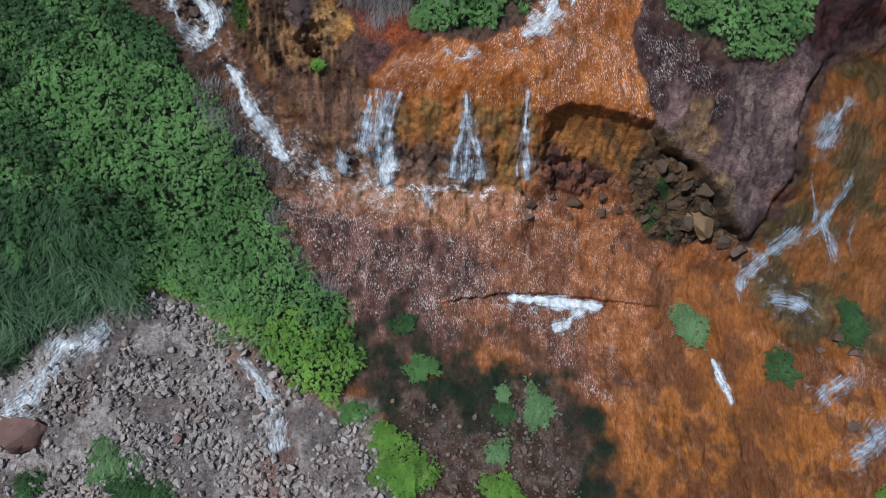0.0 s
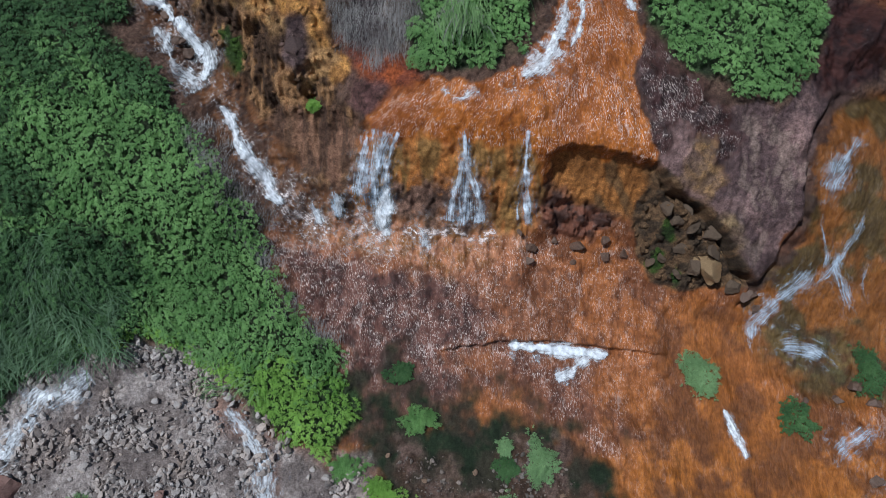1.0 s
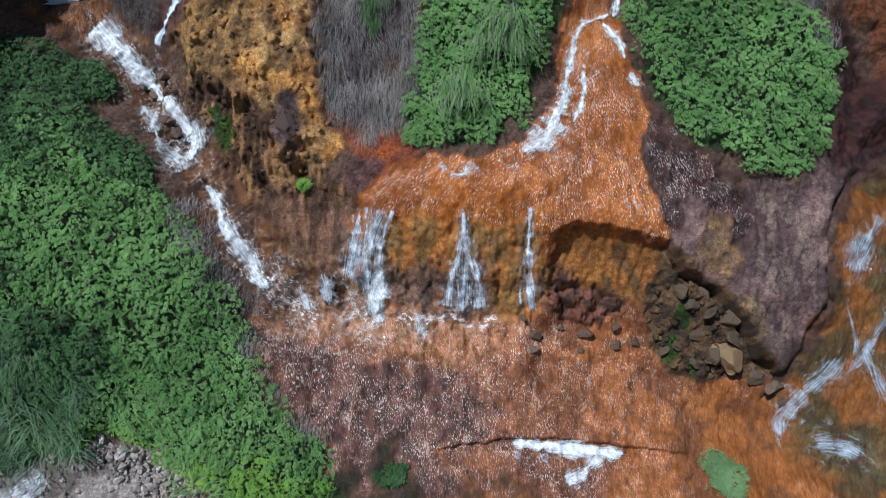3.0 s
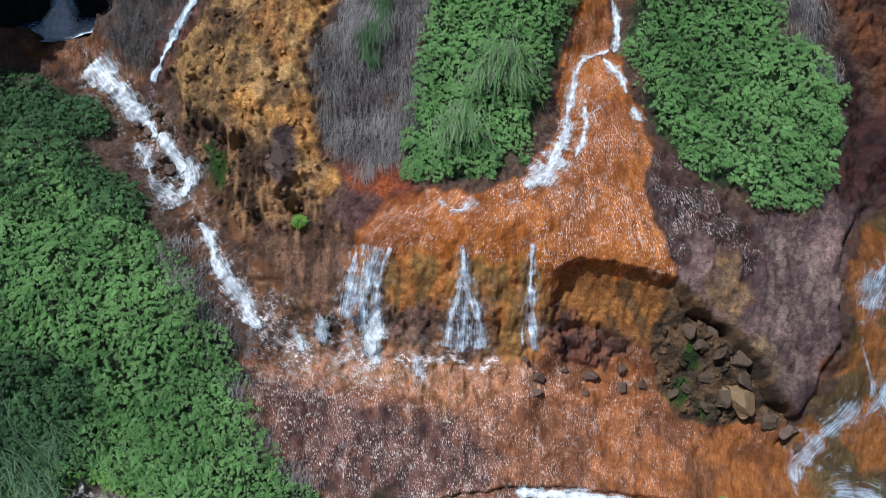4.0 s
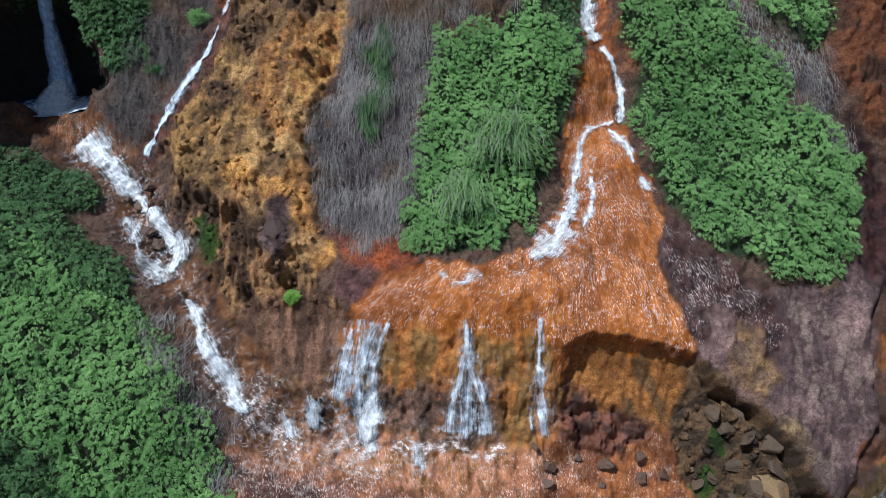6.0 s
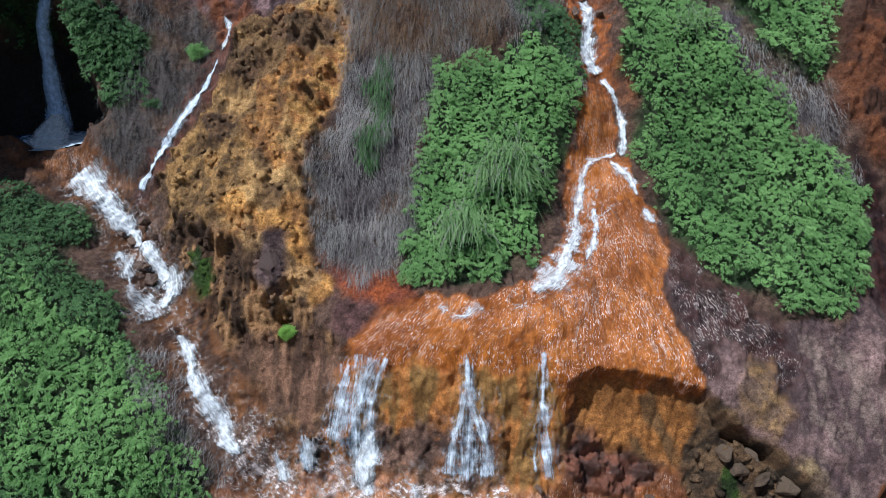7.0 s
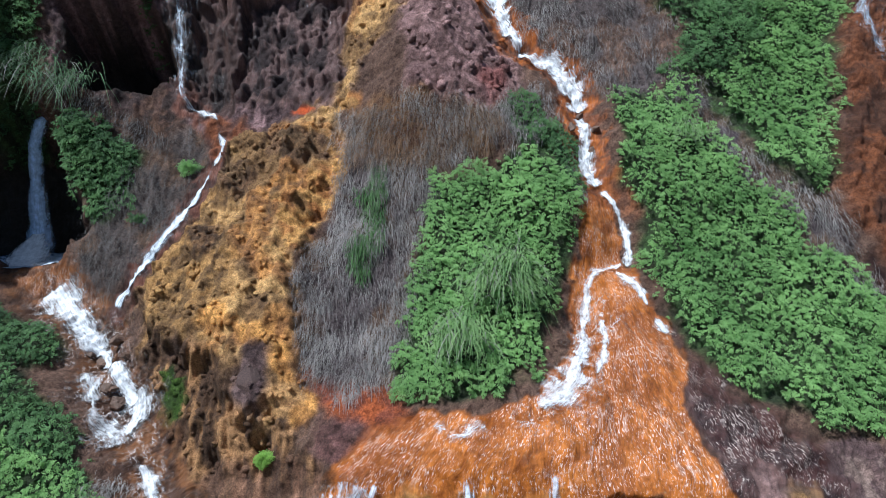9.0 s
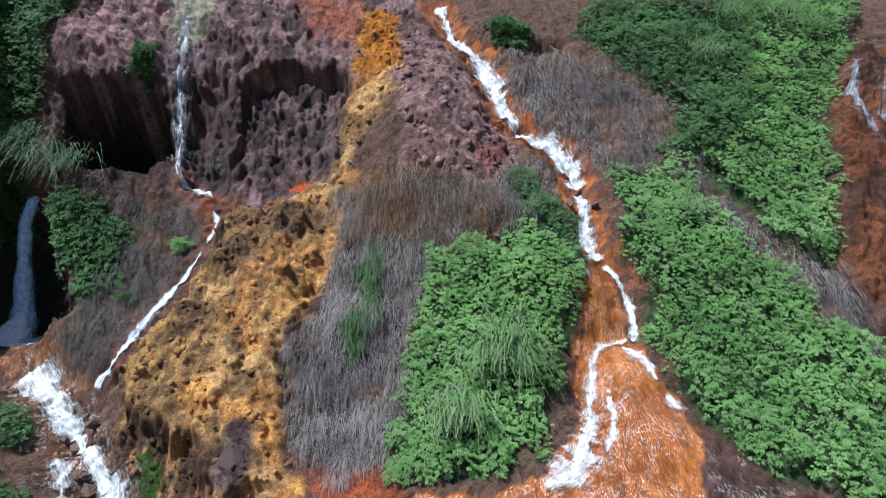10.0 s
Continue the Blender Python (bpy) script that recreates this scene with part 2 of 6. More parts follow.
def form(u, v):
    """The slope with its lips, gullies, mounds and caves, before the fine relief."""
    u, v = np.asarray(u, float), np.asarray(v, float)
    w = lie(u, v)
    lip = np.array(LIP)
    d = v - np.interp(u, lip[:, 0], lip[:, 1]) + 0.12 * fbm(u * 1.7, v * 0.3, 21, 3)
    on = smooth(-4.6, -3.0, u) * smooth(12.4, 11.2, u)
    # the curtain: proud lip, steep face, hollow foot; an undercut from u = 4 on
    under = smooth(3.2, 4.5, u + 0.25 * fbm(u * 0, v * 0.8, 23, 2))
    fall = np.interp(d, [-6.0, -3.6, -2.6, -0.5, 0.1, 0.7, 3.0], [0, -0.85, -0.8, 0.2, 0.42, 0.5, 0])
    cut = np.interp(d, [-6.0, -3.4, -2.0, -0.9, -0.13, 0.0, 0.6, 3.0], [0, -0.95, -1.0, -0.75, -0.1, 0.55, 0.5, 0])
    slab = np.interp(d, [-6.0, -3.0, -1.2, -0.5, -0.13, 0.0, 0.8, 3.0], [0, -0.5, -0.35, -0.25, -0.2, 0.2, 0.32, 0])
    late = smooth(7.6, 8.6, u)
    w = w + on * (fall * (1 - under) + under * (cut * (1 - late) + slab * late)) - 0.75 * on * smooth(7.4, 8.3, u) * np.exp(-(((d + 0.17) / 0.13) ** 2))
    # stream gullies
    g, s = along(LEFT_STREAM, u, v)
    w = w - 0.95 * np.exp(-((g / 1.3) ** 2)) + 0.16 * np.exp(-((g / 0.8) ** 2)) * np.sin(s * 34)
    w = w - 1.1 * np.exp(-(((u + 4.9) / 2.0) ** 2 + ((v - 12.6) / 1.5) ** 2))
    g, s = along(RIGHT_STREAM, u, v)
    w = w - 0.75 * np.exp(-((g / 0.75) ** 2)) * smooth(1.0, 0.75, s) + 0.12 * np.exp(-((g / 0.6) ** 2)) * np.sin(s * 50)
    # the groove between the slab and the rock slide
    g, s = along([(14.4, 18.0), (13.45, 16.9), (13.15, 15.4), (13.2, 13.7), (12.45, 11.9), (11.9, 10.9), (11.6, 10.2)], u + 0.12 * fbm(u * 1.5, v * 1.5, 47, 3), v)
    w = w - 0.32 * np.exp(-((g / 0.16) ** 2)) - 0.25 * inside(RIGHT_FLOW, u, v, 0.3)
    # mounds and banks
    w = w + mound(u, v, -0.3, 32.2, 2.2, 3.4, 1.5) + mound(u, v, -12.6, 34.6, 2.2, 1.6, 1.3) + mound(u, v, -12.6, 29.0, 1.4, 1.3, 0.7)
    w = w + mound(u, v, -13.0, 15.6, 4.5, 4.0, 0.7) + mound(u, v, -6.6, 9.9, 2.0, 2.6, 0.8) + mound(u, v, -6.0, 22.0, 1.6, 3.0, 0.45)
    w = w + 0.9 * inside(RIGHT_CLIFF, u, v, 0.7)
    # the ochre bank ends in a scarp over the brown wall and the stream
    w = w + 0.75 * inside(OCHRE_BANK, u, v, 0.28, 0.4, 48) * smooth(-3.2, -5.2, u) - 0.55 * inside(BROWN_WALL, u, v, 0.4, 0.2, 49)
    # a high wall past the gorge, out of view, added to shade it
    w = w + 5.8 * smooth(-16.6, -18.8, u + 0.4 * fbm(u * 0.4, v * 0.4, 45, 3)) * smooth(20.5, 25.0, v)
    # caves and hollows
    w = w - 3.6 * inside(DARK_CAVE, u, v, 0.24, 0.32, 31) * smooth(30.5, 32.5, v)
    w = w - 0.9 * inside(ALCOVE, u, v, 0.14, 0.2, 33) * (0.1 + 0.9 * smooth(30.0, 35.2, v)) - 0.6 * inside([(-9.2, 34.0), (-8.4, 34.6), (-7.2, 34.2), (-7.0, 31.0), (-7.6, 30.2), (-8.8, 30.4)], u, v, 0.25, 0.25, 36) - mound(u, v, -14.4, 25.7, 1.3, 0.8, 0.55)
    w = w - 3.4 * inside(GORGE, u, v, 0.45, 0.3, 35) * smooth(24.9, 26.2, v)
    w = w - mound(u, v, -4.95, 18.25, 0.32, 0.26, 1.0) - mound(u, v, -6.35, 17.95, 0.3, 0.28, 0.6) - mound(u, v, 4.6, 37.3, 0.8, 0.35, 0.9)
    # the ledge across the lower bed
    ledge = np.array(LEDGE)
    d = v - np.interp(u, ledge[:, 0], ledge[:, 1]) + 0.05 * fbm(u * 3, v * 0, 41, 2)
    w = w + 0.3 * smooth(-0.06, 0.06, d) * np.exp(-np.maximum(d, 0) / 1.2) * smooth(-0.6, 0.6, u) * smooth(8.9, 8.0, u)
    return w


def place(u, v, w):
    """World places; past the built slope the hill rises and the valley falls away more gently."""
    up, down = np.maximum(v - 41.0, 0), np.maximum(-4.0 - v, 0)
    v = np.clip(v, -4.0, 41.0)
    return np.stack([u, (v - w) * HALF + 0.86 * up - 0.995 * down, (v + w) * HALF + 0.5 * up - 0.1 * down], -1)


def zones(u, v):
    """Base colour, wetness and relief weights of the ground, zone upon zone."""
    n1, n2 = fbm(u * 0.9, v * 0.9, 51, 4), fbm(u * 3.1, v * 3.1, 57, 4)
    col = np.zeros(np.shape(u) + (3,)) + lin(96, 74, 62)
    wet, lump, drip, pebble = (np.zeros(np.shape(u)) for _ in range(4))
    lump += 0.5

    def lay(m, a, b=None, mix=None, wet_to=0.0, lump_to=0.3, drip_to=0.0, pebble_to=0.0):
        nonlocal col, wet, lump, drip, pebble
        c = a if b is None else a + (b - a) * (smooth(-0.35, 0.35, n2 if mix is None else mix))[..., None]
        col = col + (c - col) * m[..., None]
        wet, lump, drip, pebble = (x + (y - x) * m for x, y in ((wet, wet_to), (lump, lump_to), (drip, drip_to), (pebble, pebble_to)))

    # the lower bed
    low = smooth(14.2, 13.4, v + 0.25 * n1) * smooth(-7.5, -6.5, u)
    lay(low, lin(142, 84, 42), lin(110, 65, 37), n1 + 0.5 * n2, 0.88, 0.25, 0.15)
    lay(low * smooth(8.5, 4.0, v) * smooth(5.0, 8.0, u), lin(146, 88, 34), lin(104, 62, 30), n1 + 0.4 * n2, 0.8, 0.4, 0.1)
    lay(0.7 * low * smooth(5.5, 2.5, u + n1) * smooth(8.6, 9.6, v), lin(150, 96, 66), lin(120, 76, 52), n2, 0.97, 0.3, 0.2)
    lay(0.75 * inside([(0.6, 8.4), (2.6, 8.7), (4.4, 8.0), (5.6, 7.0), (6.6, 5.6), (5.6, 5.2), (4.0, 6.2), (2.0, 7.2)], u, v, 0.7, 0.6, 41), lin(112, 70, 52), lin(84, 54, 44), n2, 0.95, 0.4)
    lay(0.8 * low * inside([(8.4, 9.0), (11.4, 10.6), (12.2, 8.0), (13.6, 7.0), (14.0, 5.0), (12.0, 3.0), (9.6, 5.4)], u, v, 0.8, 0.8, 42), lin(138, 82, 34), lin(106, 64, 32), n1, 0.75, 0.2)
    lay(inside(DARK_BED, u, v, 0.5, 0.5), lin(102, 68, 58), lin(74, 50, 44), n2, 0.95, 0.3, 0.2)
    foot = inside([(-6.3, 14.6), (-5.2, 14.7), (-2.5, 14.0), (1.0, 13.5), (3.4, 13.5), (3.4, 12.3), (0.5, 11.6), (-3.0, 12.2), (-6.0, 12.8)], u, v, 0.4, 0.3)
    lay(foot, lin(160, 108, 76), lin(128, 84, 46), n2, 0.9, 0.6, 0.5)
    lay(inside([(-4.2, 8.6), (-2.4, 8.4), (0.4, 8.4), (0.6, 7.0), (-0.4, 6.0), (-2.2, 5.4), (-3.4, 6.0)], u, v, 0.5, 0.3, 44), lin(104, 68, 56), lin(76, 52, 44), n2, 0.95, 0.3)
    lay(inside(WEED_POOL, u, v, 0.7, 0.8, 5), lin(36, 46, 28), lin(54, 50, 38), n1 + 0.5 * n2, 0.45, 0.25)
    lay(inside(STONY, u, v, 0.5, 0.8, 6), lin(104, 84, 74), lin(76, 58, 46), n2, 0.4, 0.3, 0, 0.8)
    lay(inside(GRAVEL, u, v, 0.35, 0.35, 7), lin(164, 152, 145), lin(126, 114, 108), n1, 0.0, 0.3, 0, 1.0)
    lay(0.8 * smooth(0.75, 0.3, along([(-7.6, 7.0), (-6.8, 5.6), (-6.2, 4.4), (-5.9, 2.6)], u, v)[0] + 0.3 * n1), lin(134, 98, 80), lin(110, 84, 72), n2, 0.4, 0.3)
    lay(smooth(-1.5, -5.5, v + 1.2 * n1), lin(146, 134, 124), lin(112, 98, 88), n1 + 0.5 * n2, 0.1, 0.4, 0, 0.8)
    # right side
    lay(inside(RIGHT_FLOW, u, v, 0.3, 0.2, 8), lin(120, 73, 30), lin(80, 62, 33), n1, 0.78, 0.15, 0.2)
    # olive pools by the bush, with the dark shadows there coloured in
    lay(0.75 * inside([(12.1, 8.3), (12.9, 9.6), (14.4, 9.4), (15.6, 8.9), (15.4, 7.4), (14.0, 7.3), (13.0, 7.8)], u, v, 0.4, 0.4, 43), lin(78, 72, 44), lin(60, 50, 36), n2, 0.72, 0.4, 0.3)
    lay(inside(RIGHT_CLIFF, u, v, 0.4, 0.3, 9), lin(108, 65, 40), lin(74, 48, 35), n1, 0.4, 0.8, 0.5)
    lay(inside(SLAB, u, v, 0.08, 0.24, 10), lin(142, 114, 108), lin(98, 78, 76), n1, 0.3, 0.4, 0.55)
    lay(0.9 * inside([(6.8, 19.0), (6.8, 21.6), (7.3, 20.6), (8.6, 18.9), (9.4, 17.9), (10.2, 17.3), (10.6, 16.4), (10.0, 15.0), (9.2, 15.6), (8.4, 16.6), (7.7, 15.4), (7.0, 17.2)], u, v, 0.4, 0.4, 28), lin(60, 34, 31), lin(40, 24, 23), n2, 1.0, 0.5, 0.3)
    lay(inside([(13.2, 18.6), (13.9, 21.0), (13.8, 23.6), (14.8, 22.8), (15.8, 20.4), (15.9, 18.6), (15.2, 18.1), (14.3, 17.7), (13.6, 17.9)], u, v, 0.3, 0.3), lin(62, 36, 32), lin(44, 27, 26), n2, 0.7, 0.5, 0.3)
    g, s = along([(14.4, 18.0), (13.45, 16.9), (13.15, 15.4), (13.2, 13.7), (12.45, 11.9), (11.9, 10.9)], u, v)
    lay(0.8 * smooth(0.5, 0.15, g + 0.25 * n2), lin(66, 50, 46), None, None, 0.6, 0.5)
    lay(inside([(8.9, 16.4), (9.7, 16.6), (9.9, 15.2), (9.5, 14.4), (8.6, 15.0)], u, v, 0.4, 0.4) * 0.85, lin(164, 128, 84), lin(124, 98, 74), n2, 0.15, 0.5)
    streak = smooth(0.15, 0.5, fbm((u + 0.25 * v + 0.5 * n1) * 3.2, v * 0.6, 73, 4)) * inside([(9.8, 17.2), (13.0, 17.6), (13.2, 15.0), (12.6, 12.6), (11.6, 11.4), (10.9, 12.2), (10.6, 14.0)], u, v, 0.5, 0.3)
    lay(0.4 * streak, lin(164, 142, 126), None, None, 0.45, 0.3, 0.35)
    lay(0.75 * inside([(9.6, 13.8), (10.4, 13.6), (10.9, 12.6), (10.6, 12.0), (10.0, 12.8)], u, v, 0.25, 0.25), lin(158, 132, 92), lin(124, 102, 78), n2, 0.1, 0.6)
    # under the arch and the broken rock beside it
    lay(inside([(3.8, 15.9), (5.2, 16.1), (7.6, 15.4), (8.0, 14.8), (7.4, 13.6), (5.5, 13.9), (4.2, 14.6)], u, v, 0.2, 0.15, 11), lin(168, 112, 58), lin(122, 90, 56), fbm((u + 0.5 * v) * 2.4, v * 0.4, 75, 3), 0.35, 0.15, 0.8)
    lay(inside([(3.4, 14.6), (5.0, 14.5), (6.4, 13.5), (5.8, 12.7), (4.4, 12.6), (3.5, 13.4)], u, v, 0.3, 0.3, 12), lin(112, 72, 56), lin(70, 50, 44), n2, 0.75, 1.7)
    lay(inside([(7.3, 14.2), (7.8, 15.3), (8.3, 14.95), (9.5, 14.15), (10.45, 12.98), (11.2, 11.8), (11.9, 11.1), (11.2, 10.9), (9.6, 10.9), (8.2, 10.9), (7.4, 12.3)], u, v, 0.1, 0.16, 13), lin(106, 82, 58), lin(66, 53, 40), n2, 0.2, 0.9)
    # the sheet above the curtain, its face
    face = inside([(-3.4, 15.9), (-2.6, 16.3), (3.5, 16.2), (3.9, 14.8), (3.3, 13.2), (-1.0, 13.3), (-3.0, 14.0)], u, v, 0.4, 0.45)
    lay(inside(SHEET, u, v, 0.08, 0.22, 14), lin(162, 93, 32), lin(136, 74, 23), n1 + 0.6 * n2, 0.95, 0.15, 0.2)
    lay(face, lin(180, 116, 58), lin(138, 102, 56), fbm(u * 2.6, v * 0.7, 85, 4), 0.5, 0.6, 0.8)
    lay(face * smooth(15.1, 14.6, v + 0.3 * n2) * smooth(2.8, 1.4, np.abs(u + 0.4) + 0.4 * n1), lin(128, 98, 82), lin(84, 64, 54), n2, 0.3, 0.8, 1.0)
    # the left bank, tufa and yellow crust
    lay(inside(CLIFF, u, v, 0.3, 0.2, 15), lin(134, 107, 106), lin(80, 63, 63), fbm(u * 2.0, v * 1.6, 79, 4), 0.3, 0.7, 0.9)
    lay(0.85 * inside([(-13.8, 32.2), (-12.6, 31.2), (-9.6, 31.4), (-8.8, 30.2), (-9.4, 28.9), (-11.5, 29.0), (-13.6, 29.8)], u, v, 0.35, 0.3, 57), lin(84, 62, 48), lin(52, 42, 37), n2, 0.1, 0.5, 0.5)
    lay(inside([(-13.6, 36.5), (-12.0, 38.6), (-10.2, 38.0), (-10.4, 34.2), (-13.4, 33.8)], u, v, 0.3, 0.2), lin(152, 120, 116), lin(100, 78, 77), n2, 0.2, 0.9, 0.3)
    lay(0.8 * inside([(-10.4, 41.0), (-8.4, 41.0), (-8.8, 36.4), (-9.3, 35.2), (-10.0, 36.0)], u, v, 0.4, 0.4, 29), lin(148, 146, 116), lin(112, 104, 88), n2, 0.6, 0.6, 0.4)
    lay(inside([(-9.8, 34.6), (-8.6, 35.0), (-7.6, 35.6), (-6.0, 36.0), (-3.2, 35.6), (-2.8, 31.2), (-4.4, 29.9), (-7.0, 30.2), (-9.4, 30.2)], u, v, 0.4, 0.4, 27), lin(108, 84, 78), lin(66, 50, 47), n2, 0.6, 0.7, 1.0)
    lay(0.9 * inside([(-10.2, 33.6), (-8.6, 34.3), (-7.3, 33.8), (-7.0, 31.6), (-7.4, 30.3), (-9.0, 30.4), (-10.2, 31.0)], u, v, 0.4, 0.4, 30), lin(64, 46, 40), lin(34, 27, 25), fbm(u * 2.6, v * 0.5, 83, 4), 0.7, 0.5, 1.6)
    # recess of the alcove, painted darker than the cliff round it
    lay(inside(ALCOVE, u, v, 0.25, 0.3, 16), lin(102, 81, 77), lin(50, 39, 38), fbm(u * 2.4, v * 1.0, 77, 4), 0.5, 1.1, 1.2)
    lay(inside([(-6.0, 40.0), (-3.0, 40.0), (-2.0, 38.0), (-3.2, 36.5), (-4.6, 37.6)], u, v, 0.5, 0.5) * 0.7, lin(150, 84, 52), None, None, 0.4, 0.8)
    # cave tint: shade inside the hollow put into the rock colour
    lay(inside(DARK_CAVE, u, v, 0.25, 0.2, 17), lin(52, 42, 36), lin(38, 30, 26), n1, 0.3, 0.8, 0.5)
    lay(inside(DRY_LEFT, u, v, 0.4, 0.3, 18), lin(100, 80, 66), lin(84, 74, 70), n1, 0.0, 0.3, 0.6)
    yellow = inside(YELLOW, u, v, 0.3, 0.35, 19)
    lay(yellow, lin(190, 150, 96), lin(130, 100, 66), fbm(u * 1.1, v * 0.9, 61, 5), 0.0, 0.75, 0.3)
    lay(yellow * smooth(0.1, 0.5, fbm(u * 0.8 + 3, v * 0.7, 63, 4)), lin(186, 134, 76), lin(150, 106, 64), n2, 0.05, 0.8, 0.3)
    flank = inside([(-7.6, 26.9), (-8.9, 25.0), (-9.6, 22.8), (-9.0, 21.6), (-7.0, 21.3), (-6.2, 22.6), (-6.6, 25.0)], u, v, 0.5, 0.5, 46)
    lay(0.85 * flank, lin(172, 132, 80), lin(112, 86, 56), n2, 0.0, 0.8, 0.5)
    for poly in ([(-6.2, 29.1), (-3.4, 28.6), (-3.4, 27.3), (-5.0, 26.9), (-5.7, 27.8)], [(-7.6, 28.2), (-5.8, 26.8), (-6.0, 26.2), (-6.9, 26.0), (-7.4, 26.8)], [(-7.8, 25.0), (-6.9, 25.0), (-6.8, 24.2), (-7.6, 24.0)]):
        lay(0.85 * inside(poly, u, v, 0.2, 0.35, 52), lin(104, 78, 58), lin(66, 51, 41), n2, 0.05, 1.2)
    lay(0.9 * inside([(-3.3, 29.9), (-2.5, 29.8), (-2.9, 26.8), (-3.9, 24.2), (-4.7, 23.5), (-5.3, 25.6), (-4.3, 26.1), (-3.4, 27.4)], u, v, 0.25, 0.35, 53), lin(198, 150, 86), lin(166, 112, 62), n2, 0.0, 0.8)
    lay(yellow * 0.6 * smooth(0.3, 0.7, fbm(u * 2.2, v * 2.0, 67, 4)), lin(76, 56, 42), None, None, 0.0, 0.9)
    lay(yellow * smooth(33.5, 35.5, v), lin(178, 116, 30), lin(150, 90, 34), n2, 0.2, 0.8)
    lay(inside(TUFA, u, v, 0.3, 0.35, 20), lin(162, 122, 82), lin(78, 58, 43), 0.25 + fbm(u * 2.6, v * 0.9, 71, 4), 0.0, 0.6, 1.3)
    lay(0.9 * inside(BROWN_WALL, u, v, 0.3, 0.3, 54), lin(134, 99, 78), lin(92, 68, 54), fbm(u * 4.0, v * 0.8, 72, 3), 0.05, 0.35, 0.7)
    lay(0.9 * inside([(-7.0, 22.2), (-5.5, 21.4), (-4.2, 20.9), (-4.0, 20.0), (-3.1, 19.4), (-3.5, 17.9), (-4.0, 18.7), (-4.6, 19.9), (-5.6, 20.8), (-6.6, 21.3)], u, v, 0.15, 0.3, 55), lin(200, 146, 78), lin(160, 112, 60), n2, 0.0, 0.8)
    lay(inside([(-5.5, 19.3), (-4.6, 19.7), (-3.8, 19.5), (-3.9, 18.7), (-4.9, 18.6)], u, v, 0.15, 0.25, 40), lin(184, 142, 92), lin(140, 104, 66), n2, 0.0, 0.6, 0.5)
    lay(inside([(-5.6, 20.8), (-4.9, 20.9), (-4.6, 19.7), (-5.0, 18.9), (-5.8, 19.4)], u, v, 0.2, 0.15), lin(104, 84, 80), lin(74, 58, 56), n2, 0.1, 0.6)
    lay(0.85 * inside([(-3.3, 18.7), (-1.7, 18.6), (-1.9, 18.0), (-2.7, 17.2), (-3.2, 17.6)], u, v, 0.2, 0.25, 56), lin(112, 78, 74), lin(84, 58, 54), n2, 0.2, 0.5)
    lay(inside(DRY_GRASS, u, v, 0.3, 0.3, 22), lin(82, 72, 72), lin(94, 74, 60), n1, 0.0, 0.25, 0.5)
    lay(inside([(-2.1, 27.0), (-1.6, 26.9), (-1.6, 24.6), (-2.3, 23.2), (-2.7, 23.6), (-2.2, 25.0)], u, v, 0.3, 0.25), lin(62, 82, 26), None, None, 0, 0.3)
    lay(inside(MAUVE_ROCK, u, v, 0.3, 0.3, 23), lin(142, 112, 108), lin(104, 80, 76), n2, 0.0, 0.6, 0.3)
    lay(inside([(1.4, 30.6), (2.6, 31.2), (2.7, 29.9), (1.8, 29.2)], u, v, 0.4, 0.3) * 0.7, lin(136, 82, 76), None, None, 0, 0.7)
    lay(inside([(-3.0, 29.4), (-1.4, 29.6), (1.8, 29.0), (1.8, 27.4), (0.0, 26.9), (-2.8, 27.5)], u, v, 0.3, 0.3), lin(118, 86, 58), lin(92, 66, 50), n2, 0, 0.2, 0.8)
    lay(inside(DRY_RIGHT, u, v, 0.3, 0.3, 24), lin(104, 82, 70), lin(88, 78, 76), n1, 0.0, 0.5, 0.6)
    lay(inside(RED_BED, u, v, 0.25, 0.2, 25), lin(150, 78, 42), lin(118, 64, 46), n2, 0.3, 0.3)
    # moss
    for mu, mv, mr in ((-7.9, 19.8, 0.5), (8.5, 13.1, 0.35), (-8.05, 20.5, 0.3), (8.2, 12.0, 0.3), (9.0, 11.3, 0.25)):
        lay(smooth(1.0, 0.6, np.hypot((u - mu) / mr, (v - mv) / (1.7 * mr)) + 0.3 * n2), lin(58, 78, 26), lin(44, 58, 24), n2, 0.0, 0.3)
    # wet channels
    g, s = along(RIGHT_STREAM, u, v)
    lay(smooth(0.95, 0.6, g + 0.25 * n2) * smooth(0.72, 0.6, s), lin(148, 84, 38), lin(104, 62, 40), n2, 0.8, 0.6)
    g, s = along(LEFT_STREAM, u, v)
    lay(smooth(1.25, 0.75, g + 0.3 * n1), lin(106, 70, 44), lin(72, 50, 38), n2, 0.8, 0.5)
    g, s = along([(-9.4, 38.0), (-9.4, 33.0), (-9.0, 30.5), (-7.8, 29.6), (-7.4, 28.6), (-7.9, 27.4), (-9.4, 25.1), (-10.6, 23.2)], u, v)
    lay(smooth(0.6, 0.3, g + 0.15 * n2) * smooth(0.38, 0.46, s), lin(104, 68, 56), lin(72, 50, 45), n2, 0.8, 0.5)
    lay(inside([(-8.2, 29.9), (-6.8, 29.7), (-6.4, 28.9), (-7.6, 28.2)], u, v, 0.3, 0.3), lin(136, 82, 52), lin(104, 66, 48), n2, 0.5, 0.9)
    lay(smooth(0.35, 0.15, np.hypot((u + 4.6) / 1.6, (v - 29.8) / 0.7)), lin(178, 80, 36), None, None, 0.6, 0.5)
    lay(inside([(-14.5, 25.2), (-12.6, 25.2), (-11.6, 24.0), (-12.4, 23.4), (-14.6, 24.2)], u, v, 0.3, 0.2), lin(132, 82, 44), lin(96, 62, 40), n2, 0.9, 0.2)
